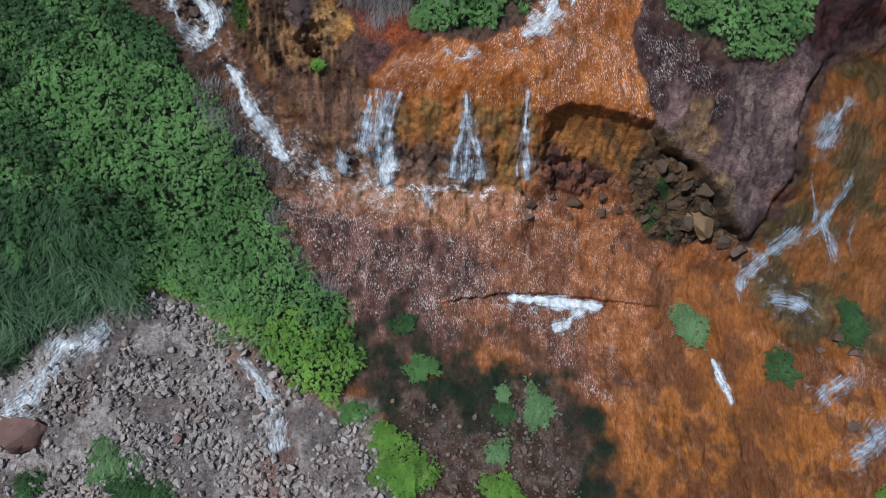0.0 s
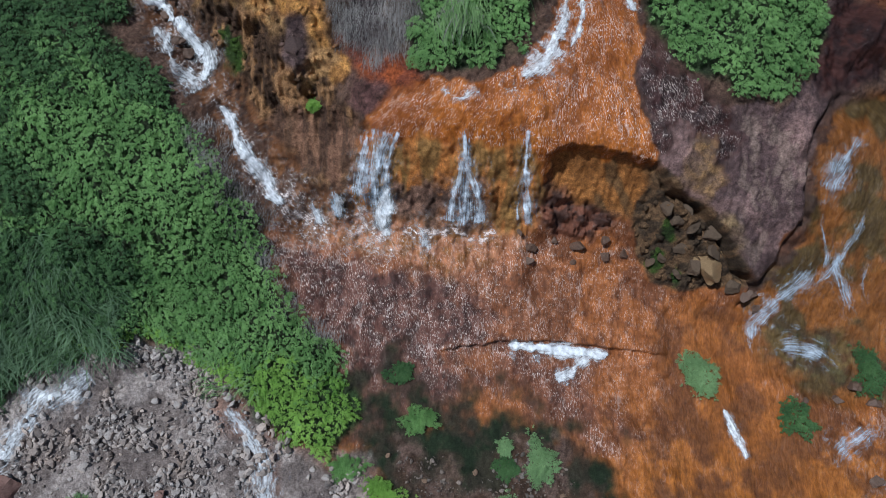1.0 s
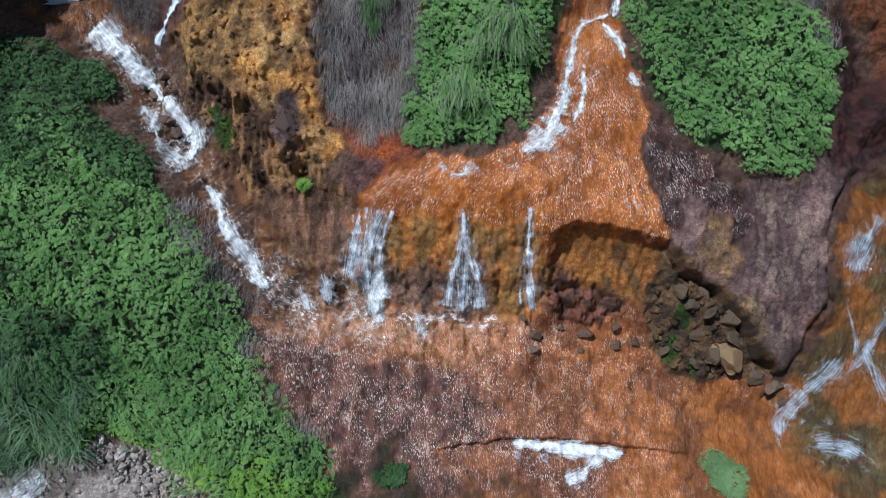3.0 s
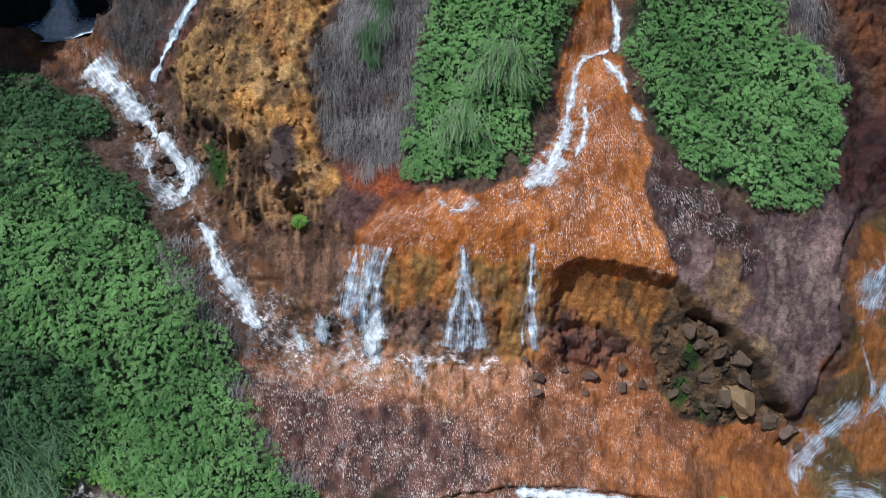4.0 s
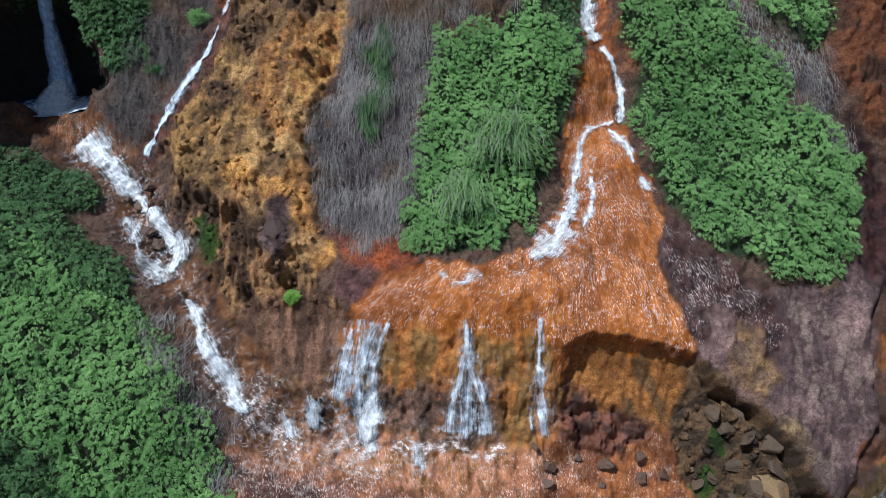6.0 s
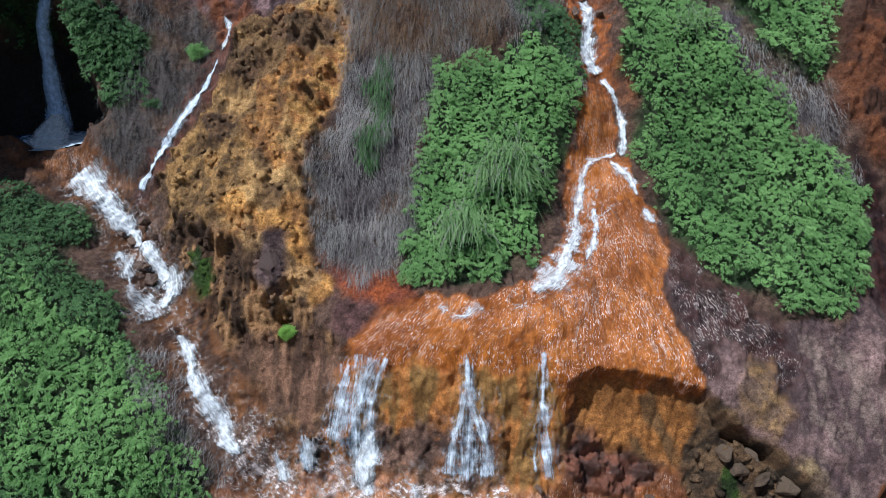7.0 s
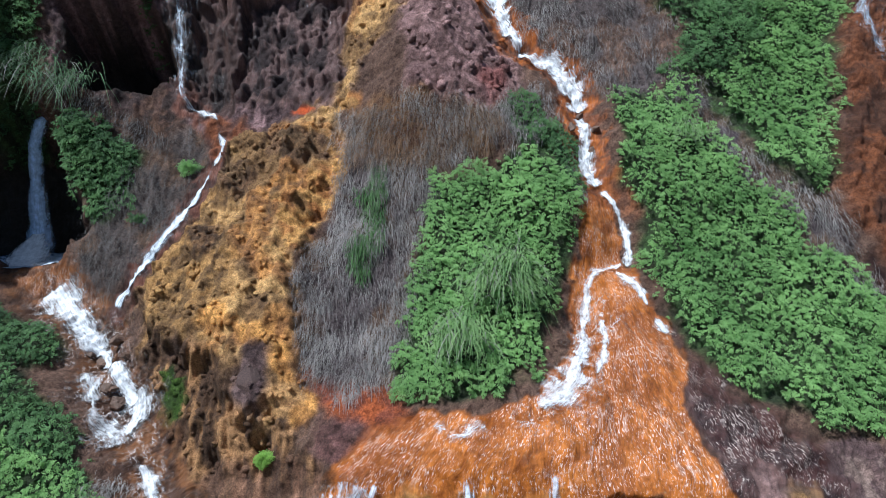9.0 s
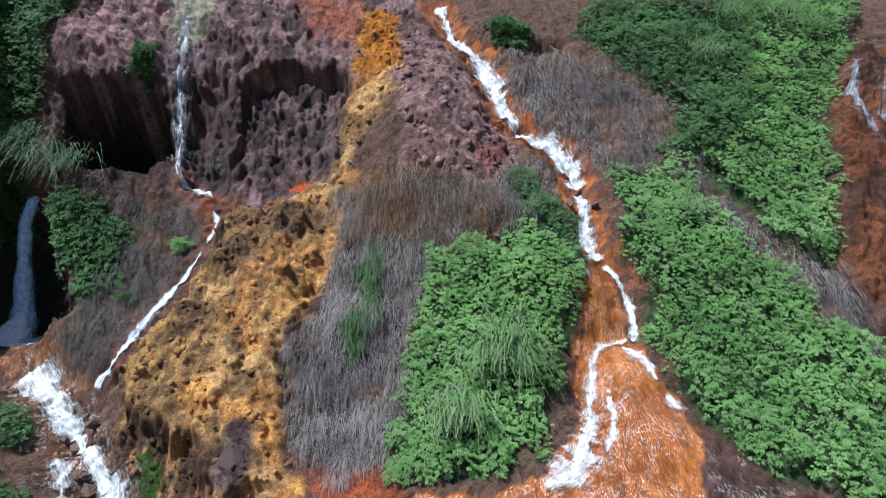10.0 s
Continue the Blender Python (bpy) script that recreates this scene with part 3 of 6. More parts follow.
    # the gorge's own shade, put into its ground as a dark tint
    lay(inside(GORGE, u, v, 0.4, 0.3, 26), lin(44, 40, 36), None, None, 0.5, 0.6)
    # soil under the shrubs
    for k, poly in enumerate(GREENS):
        lay(inside(poly, u, v, 0.25, 0.25, 80 + k), lin(60, 78, 44), lin(48, 56, 36), n2, 0.0, 0.5)
    lay(inside(DRY_BAND, u, v, 0.3, 0.3, 90), lin(78, 68, 70), lin(96, 78, 66), n1, 0.0, 0.4, 0.5)
    return col, wet, lump, drip, pebble


def surface(u, v):
    """The height out of the slope with its fine relief, and the zones."""
    col, wet, lump, drip, pebble = zones(u, v)
    w = form(u, v)
    w = w + 0.10 * fbm(u * 0.7, v * 0.7, 91, 3)
    wu, wv = u + 0.22 * fbm(u * 1.4, v * 1.4, 92, 3), v + 0.22 * fbm(u * 1.4, v * 1.4, 94, 3)
    w = w + lump * (0.22 * (knobs(wu * 0.9, wv * 0.8, 93) - 0.45) + 0.1 * (knobs(wu * 2.1, wv * 1.9, 95) - 0.45) + 0.11 * fbm(u * 2.6, v * 2.2, 96, 3) + 0.06 * ridged(u * 4.6, v * 3.4, 104, 2))
    su = u + 0.16 * fbm(u * 0.9, v * 0.9, 98, 3)
    w = w + drip * (0.14 * (knobs(su * 1.9, wv * 0.45, 97) - 0.45) + 0.1 * (knobs(su * 4.2, wv * 1.0, 100) - 0.45))
    p, q = flowing(u, v)
    w = w + wet * (0.035 * fbm(p * 2.4, q * 0.9, 99, 3) + 0.012 * ridged(p * 5.0, q * 1.7, 103, 2)) + (1 - wet) * (0.02 * ridged(u * 3.4, v * 3.4, 105, 2) + 0.014 * fbm(u * 7, v * 7, 101, 2))
    return w, col, wet


def flowing(u, v):
    """Across and along the way that the water takes over the ground: a fan down to the lip, then straight, sheared to the sides."""
    up, down = np.maximum(v, 16.7), np.maximum(16.7 - v, 0)
    fall = np.maximum(26.0 - up, 3.0)
    p, q = 8.5 * (u - 5.0) / fall, 16.7 - up + down
    p = p + 0.22 * np.minimum(v - 13.5, 0) * smooth(6.0, -7.0, u) - 0.22 * np.minimum(v - 19.0, 0) * smooth(7.0, 17.0, u)
    return p, q


def axis(a, b, step, out_a, out_b):
    """Even steps from a to b and ever wider ones beyond."""
    mid = np.linspace(a, b, int(round((b - a) / step)) + 1)
    grow = step * 1.22 ** np.arange(1, 60)
    lo, hi = a - np.cumsum(grow), b + np.cumsum(grow)
    return np.concatenate([lo[lo > out_a][::-1], mid, hi[hi < out_b]])


def mesh_from(name, verts, faces, smooth_faces=True):
    """A mesh from arrays; faces all have the same number of corners."""
    me = bpy.data.meshes.new(name)
    faces = np.asarray(faces, np.int32)
    me.vertices.add(len(verts))
    me.vertices.foreach_set("co", np.asarray(verts, np.float32).ravel())
    me.loops.add(faces.size)
    me.loops.foreach_set("vertex_index", faces.ravel())
    me.polygons.add(len(faces))
    me.polygons.foreach_set("loop_start", np.arange(0, faces.size, faces.shape[1], dtype=np.int32))
    me.polygons.foreach_set("use_smooth", np.full(len(faces), smooth_faces))
    me.update(calc_edges=True)
    return me


def give(me, name, values):
    """A value for each vertex: one number, or a colour of three."""
    values = np.asarray(values, np.float32)
    if values.ndim == 1:
        me.attributes.new(name, "FLOAT", "POINT").data.foreach_set("value", values)
    else:
        rgba = np.concatenate([values, np.ones((len(values), 1), np.float32)], 1)
        me.attributes.new(name, "FLOAT_COLOR", "POINT").data.foreach_set("color", rgba.ravel())


def quads(rows, cols):
    i = np.arange(rows * cols).reshape(rows, cols)
    return np.stack([i[:-1, :-1], i[:-1, 1:], i[1:, 1:], i[1:, :-1]], -1).reshape(-1, 4)


# ---------------------------------------------------------------- materials
class Nodes:
    """Short hand for building a material's nodes."""

    def __init__(self, name):
        self.mat = bpy.data.materials.new(name)
        self.mat.use_nodes = True
        self.tree = self.mat.node_tree
        self.bsdf = self.tree.nodes["Principled BSDF"]
        self.out = self.tree.nodes["Material Output"]
        self.coord = self.tree.nodes.new("ShaderNodeTexCoord").outputs["Object"]

    def add(self, kind, **inputs):
        node = self.tree.nodes.new(kind)
        for key, value in inputs.items():
            self.put(node.inputs[key.replace("_", " ")], value)
        return node

    def put(self, socket, value):
        if isinstance(value, bpy.types.NodeSocket):
            self.tree.links.new(value, socket)
        else:
            socket.default_value = value

    def noise(self, scale, detail=4.0, rough=0.6, vector=None):
        return self.add("ShaderNodeTexNoise", Vector=vector or self.coord, Scale=scale, Detail=detail, Roughness=rough).outputs["Fac"]

    def stretched(self, sx, sy, sz, source=None):
        return self.add("ShaderNodeMapping", Vector=source or self.coord, Scale=(sx, sy, sz)).outputs[0]

    def ramp(self, value, low, high, to_low=0.0, to_high=1.0):
        node = self.add("ShaderNodeMapRange", Value=value)
        for key, val in (("From Min", low), ("From Max", high), ("To Min", to_low), ("To Max", to_high)):
            self.put(node.inputs[key], val)
        return node.outputs[0]

    def math(self, op, a, b=0.0):
        node = self.tree.nodes.new("ShaderNodeMath")
        node.operation = op
        self.put(node.inputs[0], a)
        self.put(node.inputs[1], b)
        return node.outputs[0]

    def attribute(self, name, out="Fac"):
        node = self.tree.nodes.new("ShaderNodeAttribute")
        node.attribute_name = name
        return node.outputs[out]

    def mix(self, fac, a, b, blend="MIX"):
        node = self.tree.nodes.new("ShaderNodeMix")
        node.data_type, node.blend_type = "RGBA", blend
        for socket, value in ((node.inputs[0], fac), (node.inputs[6], a), (node.inputs[7], b)):
            self.put(socket, (*value, 1.0) if isinstance(value, (tuple, list, np.ndarray)) and len(value) == 3 else value)
        return node.outputs[2]

    def bump(self, height, strength, distance, normal=None):
        node = self.add("ShaderNodeBump", Height=height, Strength=strength, Distance=distance)
        if normal is not None:
            self.put(node.inputs["Normal"], normal)
        return node.outputs[0]

    def set(self, **inputs):
        for key, value in inputs.items():
            if isinstance(value, np.ndarray):
                value = (*value, 1.0)
            self.put(self.bsdf.inputs[key.replace("_", " ")], value)
        return self.mat


def ground_material():
    n = Nodes("mineral_ground")
    tint, wet, flow = n.attribute("tint", "Color"), n.attribute("wet"), n.attribute("flow", "Vector")
    coarse, fine, speck = n.noise(1.3, 6, 0.7), n.noise(6.5, 6, 0.75), n.noise(21, 4, 0.75)
    bend = n.add("ShaderNodeVectorMath", Vector=flow)
    swirl = n.add("ShaderNodeTexNoise", Vector=n.coord, Scale=1.6, Detail=3.0).outputs["Color"]
    bend.operation = "MULTIPLY_ADD"
    n.put(bend.inputs[0], swirl)
    n.put(bend.inputs[1], (0.24, 0.3, 0.0))
    n.put(bend.inputs[2], flow)
    bent = bend.outputs[0]
    streaks = n.noise(1.0, 5, 0.65, n.stretched(5.5, 2.2, 1, bent))
    threads = n.noise(1.0, 4, 0.65, n.stretched(16, 6.0, 1, bent))
    glint_flecks = n.noise(1.0, 3, 0.6, n.stretched(25, 9.0, 1, bent))
    watery = n.ramp(wet, 0.35, 0.85)
    dry_look = n.mix(1.0, n.mix(n.ramp(fine, 0.34, 0.66), (0.5, 0.47, 0.46), (1.46, 1.47, 1.47)), n.mix(n.ramp(speck, 0.36, 0.64), (0.62, 0.6, 0.6), (1.36, 1.36, 1.36)), "MULTIPLY")
    wet_look = n.mix(1.0, n.mix(n.ramp(streaks, 0.32, 0.68), (0.66, 0.6, 0.56), (1.32, 1.36, 1.36)), n.mix(n.ramp(threads, 0.34, 0.66), (0.74, 0.72, 0.7), (1.24, 1.25, 1.26)), "MULTIPLY")
    col = n.mix(1.0, tint, n.mix(n.ramp(coarse, 0.28, 0.72), (0.62, 0.6, 0.6), (1.36, 1.36, 1.33)), "MULTIPLY")
    col = n.mix(1.0, col, n.mix(watery, dry_look, wet_look), "MULTIPLY")
    # sky glints on the water film, painted in with the foam as pale flecks
    foam = n.math("MULTIPLY", n.math("MULTIPLY", n.ramp(glint_flecks, 0.55, 0.63), n.ramp(coarse, 0.4, 0.58)), n.ramp(wet, 0.8, 0.95, 0.0, 0.78))
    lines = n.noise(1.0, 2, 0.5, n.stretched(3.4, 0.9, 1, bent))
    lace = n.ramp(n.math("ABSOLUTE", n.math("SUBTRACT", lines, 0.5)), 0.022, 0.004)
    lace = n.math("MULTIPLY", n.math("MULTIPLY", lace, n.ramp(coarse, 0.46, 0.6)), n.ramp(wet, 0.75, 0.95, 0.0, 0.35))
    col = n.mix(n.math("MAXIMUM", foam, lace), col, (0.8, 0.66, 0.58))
    relief = n.add("ShaderNodeMix", Factor=watery)
    n.put(relief.inputs[2], n.math("ADD", n.ramp(fine, 0.34, 0.66), n.ramp(speck, 0.3, 0.7, 0.0, 0.55)))
    n.put(relief.inputs[3], n.math("ADD", n.ramp(streaks, 0.3, 0.7, 0.0, 0.5), n.ramp(threads, 0.3, 0.7, 0.0, 0.45)))
    bumped = n.bump(relief.outputs[0], 0.8, 0.065)
    ripple = n.bump(n.noise(1.0, 4, 0.7, n.stretched(12, 4.5, 1, bent)), 1.0, 0.1)
    n.set(Base_Color=col, Roughness=n.ramp(wet, 0.0, 1.0, 0.95, 0.4), Normal=bumped, Coat_Weight=n.ramp(wet, 0.3, 1.0, 0.0, 0.8), Coat_Roughness=0.1, Coat_Normal=ripple, Coat_IOR=1.33)
    n.set(Specular_IOR_Level=n.ramp(wet, 0.0, 1.0, 0.25, 0.12))
    return n.mat


def leaf_material(name, dark, light, back=0.3):
    n = Nodes(name)
    island = n.attribute("tone")
    patch = n.noise(0.9, 3)
    fac = n.math("ADD", n.math("MULTIPLY", island, 0.65), n.ramp(patch, 0.3, 0.7, 0.0, 0.35))
    col = n.mix(fac, dark, light)
    n.set(Base_Color=col, Roughness=0.55, Specular_IOR_Level=0.25)
    back_side = n.add("ShaderNodeBsdfTranslucent", Color=n.mix(0.5, col, light))
    both = n.add("ShaderNodeMixShader", Fac=back)
    n.put(both.inputs[1], n.bsdf.outputs[0])
    n.put(both.inputs[2], back_side.outputs[0])
    n.put(n.out.inputs[0], both.outputs[0])
    return n.mat


def foam_material(name, thin, thick, tone=(0.52, 0.55, 0.6), stretch=(14.0, 2.2), streaky=0.4, lacy=0.8):
    """White water: streaks along the flow, from an attribute that runs across and along it, and clear gaps."""
    n = Nodes(name)
    flow = n.attribute("flow", "Vector")
    streak = n.noise(1.0, 5, 0.65, n.stretched(stretch[0], stretch[1], 1, flow))
    broken = n.noise(1.0, 5, 0.7, n.stretched(7.5, 5.0, 1, flow))
    body = n.attribute("body")
    gaps = n.noise(1.0, 3, 0.6, n.stretched(3.6, 2.0, 1, flow))
    fac = n.math("ADD", n.math("MULTIPLY", n.ramp(streak, 0.3, 0.7), streaky), n.math("MULTIPLY", n.ramp(broken, 0.3, 0.7), 0.7 - streaky))
    fac = n.math("ADD", fac, n.math("MULTIPLY", n.ramp(gaps, 0.3, 0.7), 0.3))
    fac = n.ramp(n.math("ADD", n.math("MULTIPLY", fac, 0.6), n.math("MULTIPLY", body, 0.7)), thin, thick)
    web = n.noise(1.0, 2, 0.5, n.stretched(5.5, 0.55 * stretch[1] + 1.2, 1, flow))
    lace = n.ramp(n.math("ABSOLUTE", n.math("SUBTRACT", web, 0.5)), 0.035, 0.008)
    lace = n.math("MULTIPLY", n.math("MULTIPLY", lace, n.ramp(body, 0.08, 0.45)), n.ramp(gaps, 0.42, 0.6, 0.0, lacy))
    fac = n.math("MAXIMUM", fac, lace)
    col = n.mix(n.ramp(broken, 0.35, 0.65), tuple(0.72 * c for c in tone), tuple(1.2 * c for c in tone))
    n.set(Base_Color=col, Roughness=0.35, Specular_IOR_Level=0.3, Normal=n.bump(streak, 0.6, 0.05), Subsurface_Weight=0.0)
    clear = n.tree.nodes.new("ShaderNodeBsdfTransparent")
    both = n.add("ShaderNodeMixShader", Fac=fac)
    n.put(both.inputs[1], clear.outputs[0])
    n.put(both.inputs[2], n.bsdf.outputs[0])
    n.put(n.out.inputs[0], both.outputs[0])
    return n.mat


def stone_material(name, dark, light, wet=0.0):
    n = Nodes(name)
    island = n.add("ShaderNodeNewGeometry").outputs["Random Per Island"]
    col = n.mix(n.math("ADD", n.math("MULTIPLY", island, 0.7), n.math("MULTIPLY", n.noise(6, 5), 0.3)), dark, light)
    col = n.mix(n.ramp(n.noise(0.7, 4), 0.45, 0.7, 0.0, 0.6), col, n.mix(1.0, col, (1.15, 0.93, 0.76), "MULTIPLY"))
    col = n.mix(1.0, col, n.mix(n.ramp(n.noise(22, 5, 0.7), 0.3, 0.7), (0.65, 0.65, 0.65), (1.25, 1.25, 1.25)), "MULTIPLY")
    n.set(Base_Color=col, Roughness=0.9 - 0.5 * wet, Normal=n.bump(n.noise(18, 5, 0.7), 0.7, 0.04), Specular_IOR_Level=0.35)
    return n.mat


M_GROUND = ground_material()
M_LEAF = leaf_material("shrub_leaf", lin(82, 116, 62), lin(160, 196, 120), 0.45)
M_LEAF_BRIGHT = leaf_material("bright_leaf", lin(92, 130, 52), lin(176, 210, 102), 0.45)
M_LEAF_PALE = leaf_material("pale_leaf", lin(88, 116, 74), lin(170, 198, 138), 0.4)
# darker leaf: shade put into the colour, also used for dark green plants
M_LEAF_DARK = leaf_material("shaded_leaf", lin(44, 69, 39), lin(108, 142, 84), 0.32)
M_BLADE = leaf_material("grass_blade", lin(76, 108, 62), lin(150, 176, 116))
M_BLADE_DARK = leaf_material("dark_blade", lin(34, 54, 34), lin(122, 148, 108))
M_STRAW = leaf_material("dry_straw", lin(64, 56, 52), lin(166, 158, 152), 0.1)
# straw again, with the shade by cave and pool put into its colour
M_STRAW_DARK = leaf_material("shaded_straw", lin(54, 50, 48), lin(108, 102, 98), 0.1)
M_STRAW_BROWN = leaf_material("brown_straw", lin(84, 60, 44), lin(142, 112, 82), 0.1)
M_FOAM = foam_material("white_water", 0.68, 1.02, (0.68, 0.68, 0.69), (14.0, 2.2), 0.4, 0.2)
M_FALL = foam_material("falling_water", 0.78, 1.12, (0.66, 0.71, 0.78), (13.0, 0.9), 0.5, 0.3)
M_RAPID = foam_material("broken_water", 0.74, 0.98, (0.72, 0.6, 0.55), (11.0, 5.0), 0.3, 0.5)
# blue skylight of the shaded gorge is put into this water's colour
M_VEIL = foam_material("misty_fall", 0.45, 1.4, (0.46, 0.6, 0.82), (9.0, 0.7), 0.5, 0.0)
M_FAN = foam_material("fanning_water", 0.78, 1.3, (0.5, 0.56, 0.64), (15.0, 1.0), 0.6, 0.3)
M_STONE = stone_material("grey_stone", lin(98, 88, 82), lin(188, 176, 168))
M_COBBLE = stone_material("wet_cobble", lin(66, 58, 53), lin(142, 130, 120))
M_ROCK = stone_material("brown_rock", lin(84, 66, 55), lin(126, 102, 82))

# ---------------------------------------------------------------- the ground
us, vs = axis(-16.5, 17.5, 0.056, -400, 400), axis(0.5, 39.5, 0.056, -400, 200)
gu, gv = np.meshgrid(us, vs)
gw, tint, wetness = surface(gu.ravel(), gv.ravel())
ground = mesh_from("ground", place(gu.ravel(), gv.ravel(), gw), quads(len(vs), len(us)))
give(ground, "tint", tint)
give(ground, "wet", wetness)


def give_flow(me, u, v):
    p, q = flowing(u, v)
    me.attributes.new("flow", "FLOAT_VECTOR", "POINT").data.foreach_set("vector", np.stack([p, q, 0 * p], -1).astype(np.float32).ravel())


give_flow(ground, gu.ravel(), gv.ravel())
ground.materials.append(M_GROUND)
tagged(new("ground", ground), "steep mineral-stained rock slope, orange, ochre and brown, wet in places", "rock slope", kind="structure")


GRID_W, GRID_TINT, GRID_WET = gw.reshape(gu.shape), tint.reshape(gu.shape + (3,)), wetness.reshape(gu.shape)


def sampled(grid, u, v):
    """A value of the built ground between its vertices."""
    i, j = np.clip(np.searchsorted(us, u) - 1, 0, len(us) - 2), np.clip(np.searchsorted(vs, v) - 1, 0, len(vs) - 2)
    a, b = (u - us[i]) / (us[i + 1] - us[i]), (v - vs[j]) / (vs[j + 1] - vs[j])
    if grid.ndim == 3:
        a, b = a[..., None], b[..., None]
    return grid[j, i] * (1 - a) * (1 - b) + grid[j, i + 1] * a * (1 - b) + grid[j + 1, i] * (1 - a) * b + grid[j + 1, i + 1] * a * b


def on_ground(u, v, lift=0.0):
    u, v = np.atleast_1d(np.asarray(u, float)), np.atleast_1d(np.asarray(v, float))
    return place(u, v, sampled(GRID_W, u, v) + lift)


# ---------------------------------------------------------------- plants
rng = np.random.default_rng(7)


def scatter(poly, per_m2, soft=0.15, rough=0.25, seed=3):
    """Random places inside an outline."""
    p = np.array(poly, float)
    lo, hi = p.min(0), p.max(0)
    lo, hi = np.maximum(lo, (-19.5, -3)), np.minimum(hi, (19.5, 41))
    count = int(per_m2 * np.prod(hi - lo))
    u, v = rng.uniform(lo[0], hi[0], count), rng.uniform(lo[1], hi[1], count)
    keep = rng.random(count) < inside(poly, u, v, soft, rough, seed)
    return u[keep], v[keep]


def bundle(name, verts, per, tones, material, corners=4):
    """One mesh of many small leaves, per verts each, with a tone for each leaf."""
    me = mesh_from(name, verts.reshape(-1, 3), np.arange(verts.size // 3).reshape(-1, corners), False)
    give(me, "tone", np.repeat(tones, per))
    me.materials.append(material)
    return me


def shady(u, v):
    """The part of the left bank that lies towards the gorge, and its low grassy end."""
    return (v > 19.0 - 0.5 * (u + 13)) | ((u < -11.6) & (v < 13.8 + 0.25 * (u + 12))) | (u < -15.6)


def upper(u, v):
    """The duller bushes high on the right-hand slope."""
    return (v > 30.8) & (u + 0.9 * fbm(u * 0.6, v * 0.6, 58, 3) < 12.0 + 0.25 * (v - 34))


def sprays(centres, out, length, leaves=10, slim=0.2):
    """Leafy shoots: small pointed leaves set round a short stem, their faces turned to the open. One block of verts a shoot."""
    m = len(centres)
    a = out / np.linalg.norm(out, axis=1, keepdims=True)
    side = np.cross(a, np.array([0.0, -0.6, 0.8]))
    side /= np.linalg.norm(side, axis=1, keepdims=True) + 1e-9
    up = np.cross(side, a)
    size = (length * rng.uniform(0.6, 1.35, m))[:, None]
    start = rng.uniform(0, 6.28, m)
    blocks = []
    for k in range(leaves):
        t = (k + 0.4) / leaves
        phi = (start + 2.4 * k + rng.normal(0, 0.3, m))[:, None]
        way = a * (0.35 + 0.7 * t) + side * np.cos(phi) + up * 0.45 * np.sin(phi) + np.array([0, -0.1, -0.22])
        way /= np.linalg.norm(way, axis=1, keepdims=True)
        face = np.array([0.0, -0.6, 0.8]) + 0.26 * rng.normal(size=(m, 3))
        wide = np.cross(way, face)
        wide /= np.linalg.norm(wide, axis=1, keepdims=True) + 1e-9
        long = size * 0.5 * (1.05 - 0.5 * t) * rng.uniform(0.7, 1.2, m)[:, None]
        root = centres + a * size * (0.8 * t - 0.2)
        blocks.append(np.stack([root, root + way * long * 0.45 - wide * long * slim, root + way * long - np.array([0, 0, 0.14]) * long, root + way * long * 0.45 + wide * long * slim], 1))
    return np.stack(blocks, 1), leaves * 4


def canopy(u, v, poly, high, seed):
    """Height of a shrub canopy: low at the rim, in cushions with gaps between."""
    edge = inside(poly, u, v, 0.45, 0.25, seed)
    wu, wv = u + 0.3 * fbm(u, v, seed + 3, 2), v + 0.3 * fbm(u + 9, v, seed + 5, 2)
    cushion = 0.36 + 0.3 * fbm(u * 0.45, v * 0.45, seed, 2) + 0.36 * knobs(wu * 0.95, wv * 0.85, seed + 4) + 0.16 * knobs(wu * 2.3, wv * 2.1, seed + 9)
    return high * edge * np.maximum(cushion, 0.08)


def shrub_patch(name, poly, high, material, label, per_m2=150, leaf=0.185, seed=200, slim=0.2, part_of=None):
    u, v = scatter(poly, per_m2, 0.2, 0.45, seed)
    if part_of:
        drift = 0.25 if poly is SHRUBS_RIGHT else 1.0
        keep = part_of(u + drift * (2.0 * fbm(u * 0.5, v * 0.5, 5, 3) + 0.5 * rng.normal(size=len(u))), v)
        u, v = u[keep], v[keep]
    keep = rng.random(len(u)) < 1.4 + 0.7 * fbm(u * 0.9, v * 0.9, seed + 2, 3)
    u, v = u[keep], v[keep]
    h = canopy(u, v, poly, high, seed)
    e = 0.12
    hu, hv = (canopy(u + e, v, poly, high, seed) - h) / e, (canopy(u, v + e, poly, high, seed) - h) / e
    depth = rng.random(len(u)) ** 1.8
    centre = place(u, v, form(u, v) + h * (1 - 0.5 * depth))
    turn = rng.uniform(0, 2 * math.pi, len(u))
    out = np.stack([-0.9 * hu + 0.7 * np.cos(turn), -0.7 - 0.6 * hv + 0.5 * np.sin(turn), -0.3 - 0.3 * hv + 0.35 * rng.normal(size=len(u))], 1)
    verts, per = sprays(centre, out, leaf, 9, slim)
    # deeper leaves get a darker tone, the canopy's inner shade painted in
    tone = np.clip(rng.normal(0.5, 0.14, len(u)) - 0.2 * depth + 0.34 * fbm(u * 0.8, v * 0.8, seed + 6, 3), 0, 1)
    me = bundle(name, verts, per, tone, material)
    return tagged(new(name, me), label, "shrubs", kind="stuff")


